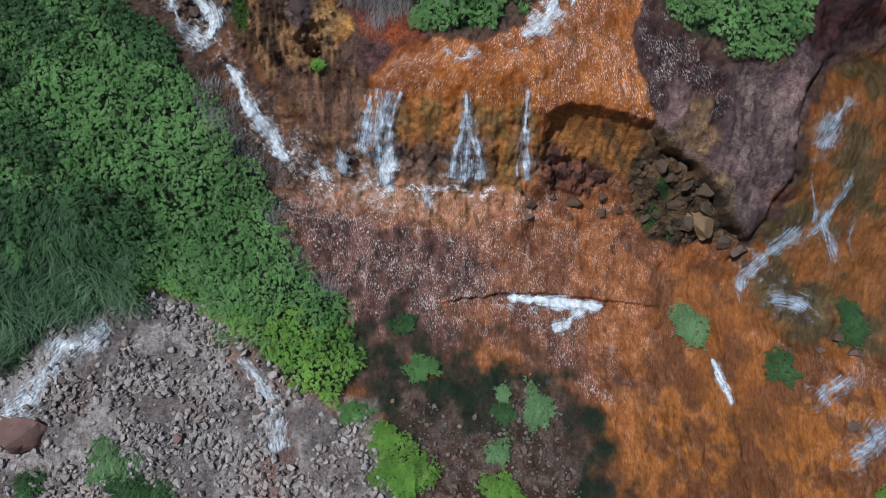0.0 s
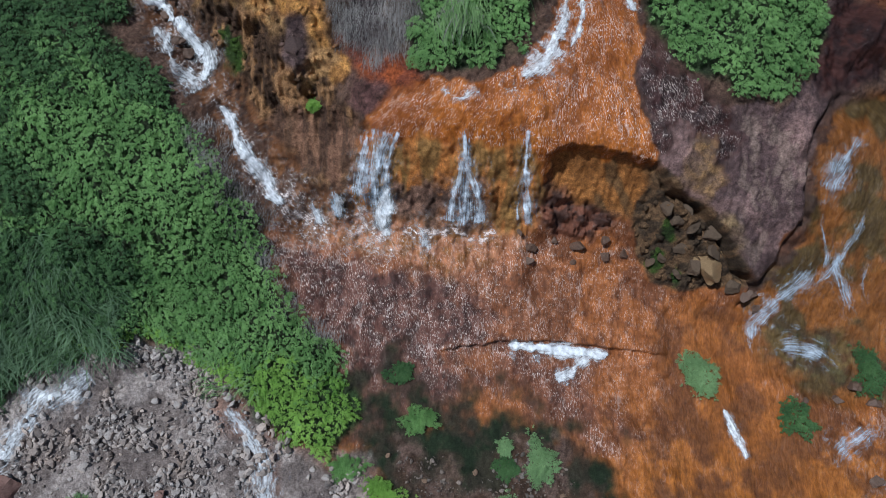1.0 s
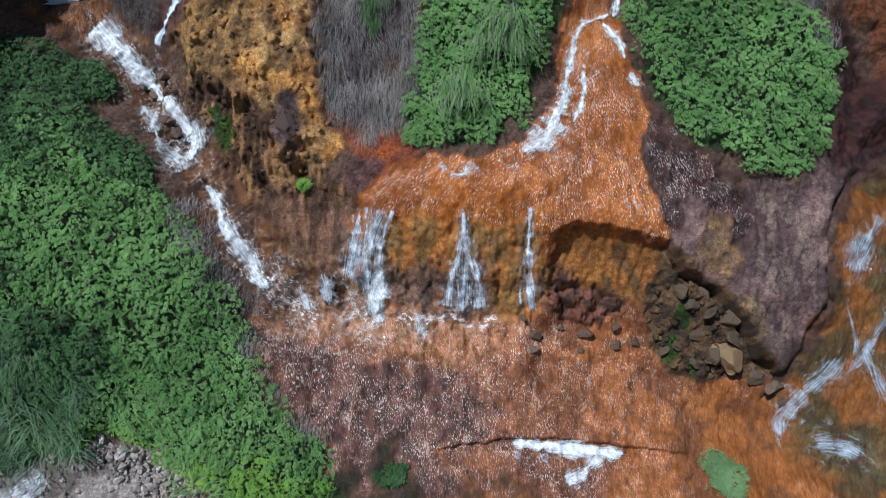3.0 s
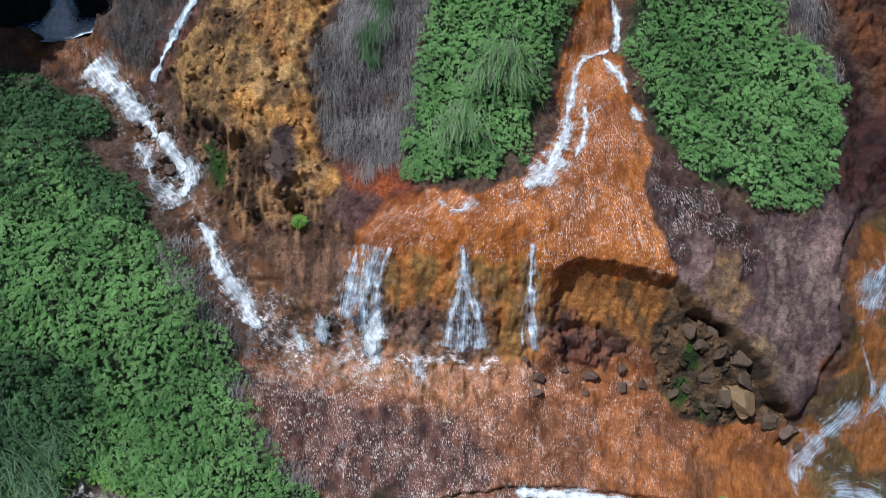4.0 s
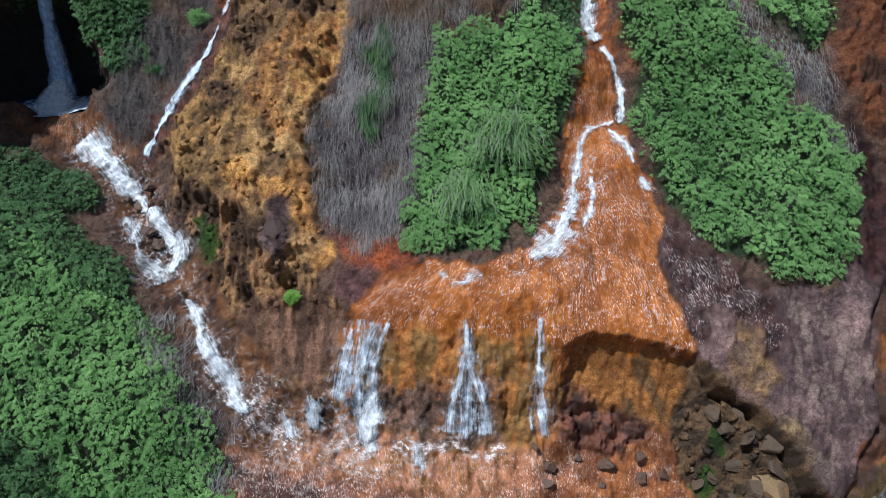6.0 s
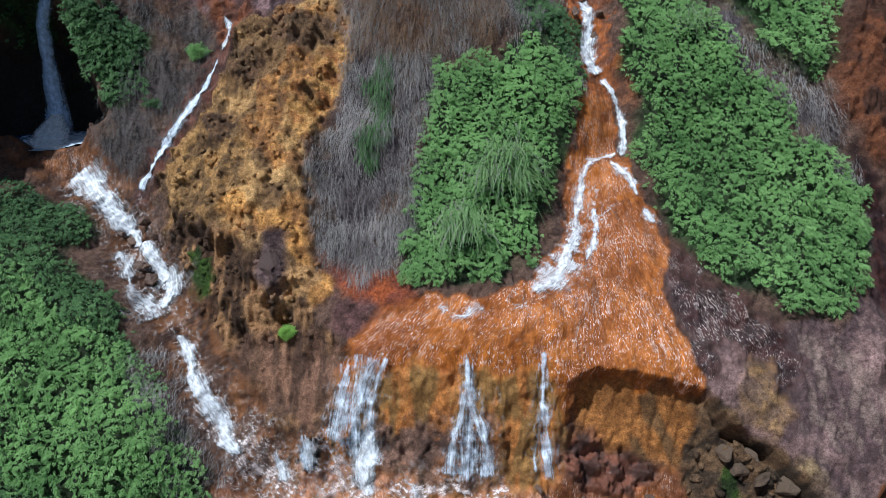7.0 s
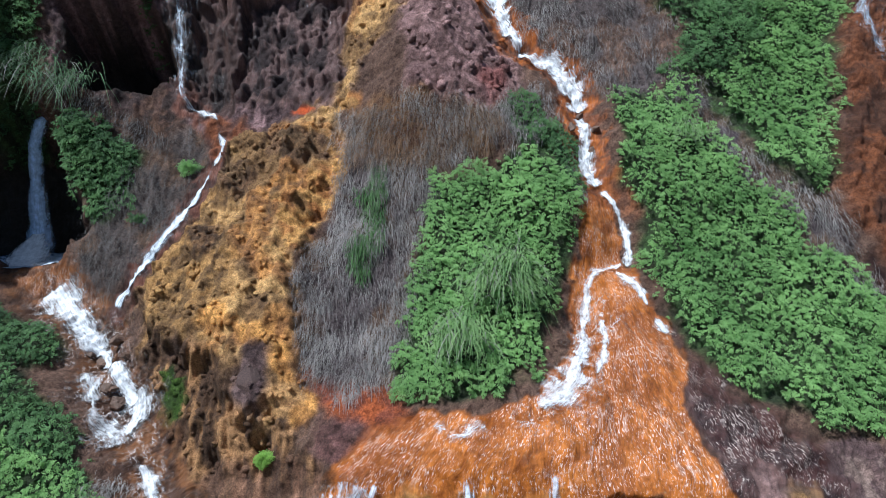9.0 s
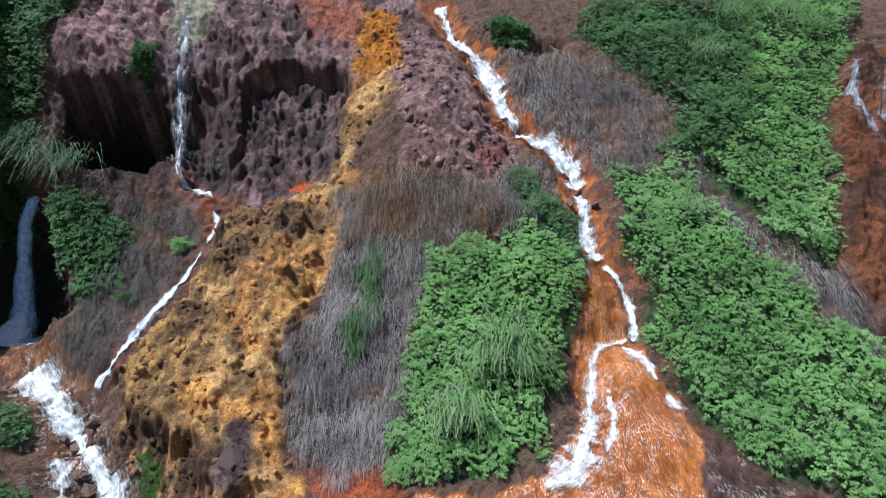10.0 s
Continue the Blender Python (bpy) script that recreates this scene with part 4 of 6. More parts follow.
shrub_patch("shrub_patch", SHRUBS_MIDDLE, 0.9, M_LEAF, "dense green leafy shrubs on the mound above the orange sheet", seed=201, per_m2=175)
shrub_patch("shrub_patch", SHRUBS_RIGHT, 0.9, M_LEAF, "dense bright green leafy shrubs covering the slope beside the stream", seed=203, part_of=lambda u, v: (inside(DRY_BAND, u, v, 0.3, 0.3, 90) < 0.4) & ~upper(u, v))
shrub_patch("shrub_patch", SHRUBS_RIGHT, 1.2, M_LEAF_DARK, "dark green bushes high on the slope above the dry grass", seed=203, per_m2=120, leaf=0.22, part_of=lambda u, v: upper(u, v))
shrub_patch("shrub_patch", SHRUBS_LEFT, 1.1, M_LEAF_DARK, "green shrubs on the shady side of the bank, shade in their colour", seed=205, part_of=lambda u, v: shady(u, v))
shrub_patch("shrub_patch", SHRUBS_LEFT, 1.0, M_LEAF, "thick green shrubs on the bank along the lower stream", seed=205, per_m2=155, part_of=lambda u, v: ~shady(u, v) & (v + 0.4 * u > 5.4))
shrub_patch("shrub_patch", SHRUBS_LEFT, 0.9, M_LEAF_BRIGHT, "lime green shrubs at the foot of the bank", seed=205, per_m2=155, part_of=lambda u, v: ~shady(u, v) & (v + 0.4 * u <= 5.4))
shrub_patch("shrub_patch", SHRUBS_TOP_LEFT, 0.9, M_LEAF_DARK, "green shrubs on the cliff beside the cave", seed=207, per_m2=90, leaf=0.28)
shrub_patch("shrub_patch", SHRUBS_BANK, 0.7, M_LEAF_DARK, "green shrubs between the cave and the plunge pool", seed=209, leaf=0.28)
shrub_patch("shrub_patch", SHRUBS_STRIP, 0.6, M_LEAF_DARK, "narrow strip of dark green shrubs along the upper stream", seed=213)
shrub_patch("shrub_patch", SHRUBS_GORGE, 0.6, M_LEAF_DARK, "shrubs beside the plunge pool, gorge shade in their colour", seed=211)


def blades(centres, out, length, width, bend=0.7, parts=3):
    """Long arching blades, each a strip of quads that narrows to a point."""
    m = len(centres)
    a = out / np.linalg.norm(out, axis=1, keepdims=True)
    flat = a * (1, 1, 0)
    flat /= np.linalg.norm(flat, axis=1, keepdims=True) + 1e-9
    side = np.cross(flat, np.array([0, 0, 1.0]))
    size = (length * rng.uniform(0.55, 1.2, m))[:, None]
    fall = bend * rng.uniform(0.6, 1.3, m)[:, None]
    steps = []
    for k in range(parts + 1):
        t = k / parts
        p = centres + a * size * t + np.array([0, 0, -1.0]) * size * fall * t * t + flat * size * 0.25 * fall * t * t
        half = side * width * 0.5 * (1 - 0.9 * t)
        steps.append((p - half, p + half))
    blocks = [np.stack([steps[k][0], steps[k][1], steps[k + 1][1], steps[k + 1][0]], 1) for k in range(parts)]
    return np.stack(blocks, 1), parts * 4


def straw_field(name, poly, per_m2, length, width, material, label, seed):
    """Dry stalks hanging and leaning down the slope."""
    u, v = scatter(poly, per_m2, 0.25, 0.3, seed)
    clump = fbm(u * 1.1, v * 1.1, seed, 2)
    keep = rng.random(len(u)) < 0.72 + 0.55 * clump
    u, v, clump = u[keep], v[keep], clump[keep]
    lift = 0.02 + 0.22 * rng.random(len(u)) ** 2
    centre = on_ground(u, v, lift)
    turn = fbm(u * 0.8, v * 0.8, seed + 1, 2) * 0.25 + rng.normal(0, 0.24, len(u))
    out = np.stack([np.sin(turn), -0.62 - 0.3 * rng.random(len(u)), -0.1 + 0.5 * rng.normal(size=len(u))], 1)
    verts, per = blades(centre, out, length, width, 0.45, 2)
    me = bundle(name, verts, per, np.clip(0.45 + 0.45 * clump + rng.normal(0, 0.25, len(u)), 0, 1), material)
    return tagged(new(name, me), label, "dry grass", kind="stuff")


straw_field("dry_grass", DRY_GRASS, 620, 0.42, 0.0105, M_STRAW, "grey dry grass and dead stalks matted on the slope", 301)
straw_field("dry_grass", [(-3.0, 29.4), (-1.4, 29.6), (1.8, 29.0), (2.6, 28.4), (1.8, 27.2), (0.0, 26.8), (-2.8, 27.4)], 478, 0.54, 0.0099, M_STRAW_BROWN, "brown dry grass hanging below the rock", 303)
straw_field("dry_grass", DRY_RIGHT, 232, 0.50, 0.0112, M_STRAW, "tangle of grey dead stalks on bare soil", 305)
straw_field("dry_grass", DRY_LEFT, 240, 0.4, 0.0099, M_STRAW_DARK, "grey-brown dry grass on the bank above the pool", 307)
straw_field("dead_stalks", [(-9.7, 17.9), (-8.8, 17.3), (-7.6, 15.3), (-6.6, 13.8), (-6.0, 12.0), (-4.8, 10.2), (-3.6, 9.1), (-4.0, 8.7), (-5.8, 10.4), (-7.2, 12.4), (-8.9, 15.2)], 700, 0.34, 0.0112, M_STRAW, "grey dead stalks along the edge of the bank", 309)
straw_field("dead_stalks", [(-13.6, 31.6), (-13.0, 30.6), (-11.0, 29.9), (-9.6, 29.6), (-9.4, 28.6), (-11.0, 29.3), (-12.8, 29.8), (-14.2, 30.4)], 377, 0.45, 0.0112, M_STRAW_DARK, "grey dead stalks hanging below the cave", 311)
straw_field("dead_stalks", DRY_BAND, 300, 0.35, 0.012, M_STRAW, "grey dead stalks on bare soil between the shrubs", 316)
straw_field("dead_stalks", [(12.1, 25.2), (13.2, 26.2), (13.2, 24.6), (14.0, 22.6), (13.4, 22.4), (12.6, 23.8)], 348, 0.36, 0.0112, M_STRAW, "grey dead stalks at the edge of the orange cliff", 313)
straw_field("dead_stalks", [(3.9, 28.2), (3.2, 29.8), (3.7, 30.6), (4.6, 29.4), (5.0, 27.2), (5.1, 25.4), (4.7, 25.4), (4.5, 27.0)], 348, 0.36, 0.0112, M_STRAW, "grey dead stalks beside the upper stream", 315)


def grass_clump(u, v, length, count, material, label, bend=0.8, lift=0.3):
    """One tuft of silvergrass: a root, green blades and a few dry ones."""
    root = on_ground([u], [v], lift)[0]
    rock = bpy.data.objects.new("grass_clump", None)
    scene.collection.objects.link(rock)
    rock.location = root
    sway = 0.5 * rng.normal()
    for name, some, mat, tilt in (("foliage", count, material, 0.8), ("dry_foliage", count // 7, M_STRAW, 1.1)):
        turn = rng.uniform(0, 2 * math.pi, some)
        lean = tilt * rng.uniform(0.35, 1.3, some)
        out = np.stack([0.55 * np.cos(turn) * lean + 0.5 * sway, 0.5 * np.sin(turn) * lean - 0.8, 0.55 + 0.3 * rng.normal(size=some)], 1)
        centre = np.stack([0.7 * rng.normal(size=some), 0.5 * rng.normal(size=some), np.zeros(some)], 1) * (0.5 * length)
        centre[:, 2] += 0.8 * centre[:, 1]
        verts, per = blades(centre, out, length * rng.uniform(0.6, 1.0, some), 0.036, bend, 5)
        ob = tagged(new(name, bundle(name, verts, per, rng.random(some), mat)), kind="stuff")
        ob.parent = rock
    return tagged(rock, label, "grass", "silvergrass clumps")


for cu, cv, size in ((1.5, 22.4, 1.6), (0.9, 20.8, 1.5), (2.3, 23.2, 1.6), (2.5, 22.4, 1.4), (0.4, 20.5, 1.2)):
    grass_clump(cu, cv, 0.7 * size, 150, M_BLADE, "arching tuft of green silvergrass among the shrubs", lift=0.9)
for cu, cv, size in ((8.5, 27.9, 0.9), (12.6, 38.6, 1.3), (15.8, 37.6, 1.3), (14.4, 38.4, 1.3), (11.0, 36.0, 1.1)):
    grass_clump(cu, cv, size, 90, M_BLADE, "tuft of silvergrass on the shrub-covered slope", lift=0.65)
for cu, cv, size in ((-13.3, 31.2, 1.3), (-13.9, 30.9, 1.2), (-14.4, 31.4, 1.3), (-13.0, 30.6, 1.0)):
    grass_clump(cu, cv, size, 90, M_BLADE_DARK, "drooping tuft of pale grass above the plunge pool", 1.1, 0.4)


def long_grass(poly, per_m2, length, material, label, seed, lift=0.5):
    """A stand of long arching blades, leaning in drifts."""
    u, v = scatter(poly, per_m2, 0.4, 0.5, seed)
    clump = fbm(u * 0.9, v * 0.9, seed, 2)
    centre = on_ground(u, v, lift * (0.4 + 0.6 * rng.random(len(u))) * (1 + 0.5 * clump))
    turn = 2.2 * fbm(u * 0.55, v * 0.55, seed + 3, 3) + rng.normal(0, 0.8, len(u))
    out = np.stack([np.sin(turn), -0.5 * np.cos(turn) - 0.4, 0.55 + 0.35 * rng.normal(size=len(u))], 1)
    verts, per = blades(centre, out, length, 0.035, 0.75, 4)
    me = bundle("long_grass", verts, per, np.clip(0.45 + 0.4 * clump + rng.normal(0, 0.25, len(u)), 0, 1), material)
    return tagged(new("long_grass", me), label, "grass", kind="stuff")


long_grass([(-18.0, 13.6), (-14.6, 13.6), (-12.0, 12.2), (-11.2, 10.6), (-11.4, 9.3), (-12.5, 8.8), (-14.5, 8.3), (-16.5, 6.8), (-18.0, 6.4)], 120, 0.85, M_BLADE_DARK, "blue-green long grass on the shady bank above the gravel", 321)
long_grass([(-9.6, 11.6), (-8.0, 10.6), (-6.6, 8.0), (-6.0, 6.6), (-7.4, 7.4), (-9.2, 9.0), (-10.6, 9.6)], 50, 0.65, M_BLADE, "green long grass at the edge of the gravel", 323, 0.35)

straw_field("green_grass", [(-2.2, 27.0), (-1.5, 26.9), (-1.5, 24.6), (-2.2, 23.0), (-2.8, 23.4), (-2.2, 25.0)], 900, 0.3, 0.03, M_LEAF_DARK, "strip of dark green grass and moss on the dry slope", 317)

# ---------------------------------------------------------------- water


def resample(line, step):
    p = np.array(line, float)
    d = np.concatenate([[0], np.cumsum(np.hypot(*np.diff(p[:, :2], axis=0).T))])
    s = np.linspace(0, d[-1], max(int(d[-1] / step) + 1, 4))
    out = np.stack([np.interp(s, d, p[:, k]) for k in range(p.shape[1])], 1)
    for _ in range(3):
        out[1:-1, :2] = 0.25 * out[:-2, :2] + 0.5 * out[1:-1, :2] + 0.25 * out[2:, :2]
    return out, s


def ribbon(name, line, material, lift=0.05, lumps=0.06, seed=1, fray=0.35, dense=1.0):
    """A tongue of white water over the ground: places along it with the half width at each."""
    p, s = resample(line, 0.06)
    t = np.gradient(p[:, :2], axis=0)
    t /= np.linalg.norm(t, axis=1, keepdims=True)
    cols = max(int(2 * p[:, 2].max() / 0.05), 5)
    x = np.linspace(-1, 1, cols)
    lumps *= 0.5
    half = 1.9 * p[:, 2] * (1 + fray * fbm(s * 1.6, 0 * s, seed, 3) + 0.3 * fbm(s * 6.0, 0 * s + 3, seed + 8, 2))
    shift = 0.35 * p[:, 2] * fbm(s * 1.1, 0 * s + 7, seed + 3, 2)
    across = half[:, None] * x[None] + shift[:, None]
    u, v = p[:, :1] - t[:, 1:] * across, p[:, 1:2] + t[:, :1] * across
    body = (1 - np.abs(x[None]) ** 1.4) + 0 * u
    ease = 0.9 if material is M_FAN else 0.25
    body *= dense * np.minimum(1, np.minimum(s, s[-1] - s + 0.15) / ease)[:, None]
    w = sampled(GRID_W, u.ravel(), v.ravel()).reshape(u.shape)
    w = w + lift + body * lumps * (1 + fbm(across * 5, s[:, None] * 2.2 + 0 * across, seed + 5, 3))
    me = mesh_from(name, place(u.ravel(), v.ravel(), w.ravel()), quads(*u.shape))
    flow = np.stack([across, s[:, None] + 0 * across, 0 * across + seed], -1).reshape(-1, 3)
    me.attributes.new("flow", "FLOAT_VECTOR", "POINT").data.foreach_set("vector", flow.astype(np.float32).ravel())
    give(me, "body", body.ravel())
    me.materials.append(material)
    return new(name, me)


def hung(name, points, halves, material, seed=1, turn=0.0):
    """A free fall of water through world places, a bowed sheet of the given half widths."""
    p = np.array(points, float)
    d = np.concatenate([[0], np.cumsum(np.linalg.norm(np.diff(p, axis=0), axis=1))])
    s = np.linspace(0, d[-1], int(d[-1] / 0.06) + 2)
    p = np.stack([np.interp(s, d, p[:, k]) for k in range(3)], 1)
    half = np.interp(s, d, halves) * (1 + 0.2 * fbm(s * 1.3, 0 * s, seed, 2))
    x = np.linspace(-1, 1, 15)
    side = np.array([math.cos(turn), math.sin(turn), 0])
    q = p[:, None] + side * (half[:, None] * x[None])[..., None] - np.array([0, 1, 0]) * (0.5 * half[:, None] * (1 - x[None] ** 2))[..., None]
    me = mesh_from(name, q.reshape(-1, 3), quads(len(s), 15))
    flow = np.stack([half[:, None] * x[None], s[:, None] + 0 * x[None], 0 * half[:, None] * x[None] + seed], -1)
    me.attributes.new("flow", "FLOAT_VECTOR", "POINT").data.foreach_set("vector", flow.astype(np.float32).ravel())
    give(me, "body", (1.3 * (1 - x[None] ** 2) + 0 * half[:, None]).ravel())
    me.materials.append(material)
    return new(name, me)


def water_thing(name, label, category, pieces, group=""):
    """One waterfall or stream: an empty at its head with its tongues as parts."""
    head = bpy.data.objects.new(name, None)
    scene.collection.objects.link(head)
    for ob in pieces:
        ob.parent = head
    return tagged(head, label, category, group)


GROUP = "falls over the orange curtain"
water_thing("waterfall", "white veil of water in several strands over the tufa curtain", "waterfall", [
    ribbon("strand", [(-1.45, 16.85, 0.1), (-1.75, 16.2, 0.14), (-2.0, 15.4, 0.17), (-2.1, 14.6, 0.2), (-2.2, 13.7, 0.3)], M_FALL, 0.14, 0.05, 11),
    ribbon("strand", [(-1.75, 16.85, 0.12), (-2.2, 16.1, 0.2), (-2.45, 15.2, 0.26), (-2.5, 14.3, 0.26)], M_FALL, 0.1, 0.08, 12),
    ribbon("strand", [(-2.6, 16.75, 0.14), (-2.8, 16.0, 0.26), (-3.05, 15.0, 0.3), (-3.15, 14.4, 0.24)], M_FALL, 0.08, 0.06, 13),
    ribbon("veil", [(-2.1, 17.0, 0.4), (-2.2, 16.4, 0.5), (-2.4, 15.5, 0.55), (-2.55, 14.6, 0.5), (-2.5, 14.0, 0.4)], M_FALL, 0.06, 0.05, 15, 0.2, 0.88),
    ribbon("foam", [(-2.05, 14.9, 0.12), (-2.1, 14.2, 0.22), (-2.2, 13.8, 0.32), (-2.15, 13.2, 0.24)], M_FOAM, 0.16, 0.1, 14)], GROUP)
water_thing("waterfall", "narrow fall that splits into two strands on the tufa curtain", "waterfall", [
    ribbon("strand", [(0.8, 16.75, 0.1), (0.8, 16.2, 0.13), (0.85, 15.6, 0.18), (1.2, 14.8, 0.25), (1.4, 14.1, 0.25), (1.4, 13.35, 0.22)], M_FALL, 0.14, 0.05, 21),
    ribbon("strand", [(0.8, 15.9, 0.1), (0.6, 15.0, 0.17), (0.45, 14.2, 0.2), (0.4, 13.4, 0.24)], M_FALL, 0.1, 0.08, 22),
    ribbon("strand", [(1.0, 15.2, 0.1), (0.95, 14.5, 0.16), (0.9, 13.5, 0.2)], M_FALL, 0.08, 0.06, 23),
    ribbon("strand", [(0.98, 16.7, 0.05), (1.0, 16.2, 0.06), (0.95, 15.6, 0.08)], M_FALL, 0.1, 0.06, 24),
    ribbon("veil", [(0.85, 16.9, 0.14), (0.85, 16.0, 0.2), (0.9, 15.0, 0.38), (0.9, 14.0, 0.42), (0.9, 13.2, 0.45)], M_FALL, 0.06, 0.05, 26, 0.2, 0.85),
    ribbon("veil", [(1.75, 16.0, 0.1), (1.8, 15.0, 0.16), (1.75, 13.6, 0.2)], M_FALL, 0.05, 0.04, 27, 0.3, 0.55),
    ribbon("strand", [(0.62, 14.6, 0.08), (0.7, 14.0, 0.12), (0.68, 13.4, 0.14)], M_FALL, 0.1, 0.08, 25)], GROUP)
water_thing("waterfall", "thin single thread of water over the tufa curtain", "waterfall", [
    ribbon("strand", [(3.08, 16.85, 0.1), (3.05, 16.2, 0.13), (3.1, 15.2, 0.15), (3.25, 14.3, 0.2), (3.4, 13.35, 0.22)], M_FALL, 0.14, 0.05, 31),
    ribbon("veil", [(3.08, 16.9, 0.14), (3.1, 16.0, 0.18), (3.15, 14.8, 0.24), (3.3, 13.3, 0.32)], M_FALL, 0.06, 0.05, 33, 0.2, 0.75),
    ribbon("strand", [(3.0, 14.7, 0.05), (2.9, 14.0, 0.12), (2.95, 13.5, 0.14)], M_FALL, 0.08, 0.06, 32)], GROUP)
water_thing("stream", "white foaming stream tumbling over steps beside the shrubs", "stream", [
    ribbon("cascade", [(-13.0, 24.5, 0.4), (-12.5, 23.9, 0.6), (-11.9, 23.2, 0.5), (-11.4, 22.6, 0.4), (-11.1, 22.0, 0.3)], M_FOAM, 0.1, 0.2, 41),
    ribbon("cascade", [(-12.0, 22.5, 0.16), (-11.3, 22.2, 0.25), (-10.8, 21.8, 0.3), (-10.4, 21.3, 0.25)], M_FOAM, 0.1, 0.15, 42),
    ribbon("cascade", [(-11.2, 21.2, 0.16), (-10.8, 20.5, 0.26), (-10.5, 19.9, 0.3), (-10.1, 19.3, 0.34), (-9.5, 18.9, 0.4), (-9.2, 18.5, 0.3)], M_FOAM, 0.12, 0.2, 43, 0.6, 0.82),
    ribbon("cascade", [(-10.4, 21.6, 0.16), (-10.0, 20.9, 0.26), (-9.5, 20.4, 0.3), (-9.05, 20.1, 0.34), (-8.95, 19.6, 0.36), (-9.2, 18.9, 0.36)], M_FOAM, 0.12, 0.2, 44),
    ribbon("cascade", [(-8.6, 18.1, 0.14), (-8.2, 17.5, 0.2), (-7.7, 16.6, 0.26), (-7.2, 15.7, 0.3), (-6.6, 14.8, 0.34), (-6.0, 14.2, 0.3)], M_FOAM, 0.12, 0.18, 45),
    ribbon("strand", [(-5.1, 14.4, 0.12), (-4.95, 13.9, 0.18), (-4.85, 13.4, 0.14)], M_FALL, 0.06, 0.1, 46),
    ribbon("strand", [(-4.15, 14.8, 0.14), (-4.0, 14.2, 0.2), (-3.9, 13.6, 0.16)], M_FALL, 0.08, 0.12, 47),
    ribbon("foam", [(-0.9, 13.3, 0.3), (-0.7, 13.0, 0.35), (-0.7, 12.4, 0.2)], M_FOAM, 0.05, 0.08, 48, 0.35, 0.75),
    ribbon("rapid", [(-7.4, 16.0, 0.5), (-6.6, 14.9, 0.7), (-5.8, 14.1, 0.8), (-5.0, 13.5, 0.8), (-4.4, 13.0, 0.6)], M_RAPID, 0.03, 0.05, 35, 0.3, 0.72),
    ribbon("rapid", [(-3.6, 14.6, 0.3), (-3.3, 14.0, 0.6), (-2.6, 13.4, 0.7), (-2.0, 12.8, 0.6)], M_RAPID, 0.03, 0.05, 36, 0.3, 0.72),
    ribbon("rapid", [(-1.6, 13.4, 0.4), (-0.8, 12.9, 0.6), (0.2, 13.0, 0.4), (1.2, 12.9, 0.4), (2.2, 13.0, 0.3)], M_RAPID, 0.03, 0.05, 37, 0.3, 0.72),
    ribbon("rapid", [(-6.4, 14.1, 0.5), (-5.4, 13.5, 0.8), (-4.4, 13.0, 0.9), (-3.2, 12.6, 0.8), (-2.2, 12.3, 0.5)], M_RAPID, 0.03, 0.05, 39, 0.35, 0.6),
    ribbon("rapid", [(-4.2, 14.4, 0.4), (-3.4, 13.6, 0.6), (-2.4, 12.9, 0.6), (-1.6, 12.2, 0.4)], M_RAPID, 0.03, 0.05, 40, 0.35, 0.66),
    ribbon("foam", [(-2.3, 13.9, 0.2), (-2.25, 13.4, 0.24), (-2.0, 12.9, 0.16)], M_FOAM, 0.08, 0.08, 141, 0.4, 0.95),
    ribbon("foam", [(-1.2, 13.5, 0.16), (-0.75, 13.05, 0.26), (-0.6, 12.5, 0.22), (-0.65, 11.9, 0.14)], M_FOAM, 0.06, 0.06, 142, 0.7, 0.62),
    ribbon("foam", [(-4.0, 14.7, 0.16), (-3.9, 14.2, 0.2), (-3.9, 13.6, 0.14)], M_FOAM, 0.1, 0.08, 143, 0.5, 0.95),
    ribbon("foam", [(-5.0, 14.1, 0.14), (-4.8, 13.7, 0.2), (-4.7, 13.3, 0.14)], M_FOAM, 0.08, 0.08, 144, 0.5, 0.9),
    ribbon("rapid", [(-13.6, 24.6, 0.5), (-12.6, 23.8, 0.7), (-11.6, 22.6, 0.8), (-10.5, 21.2, 0.9), (-9.6, 19.8, 0.8), (-8.9, 18.6, 0.6), (-8.2, 17.4, 0.4), (-7.4, 16.2, 0.5)], M_RAPID, 0.04, 0.06, 38, 0.3, 0.62)])
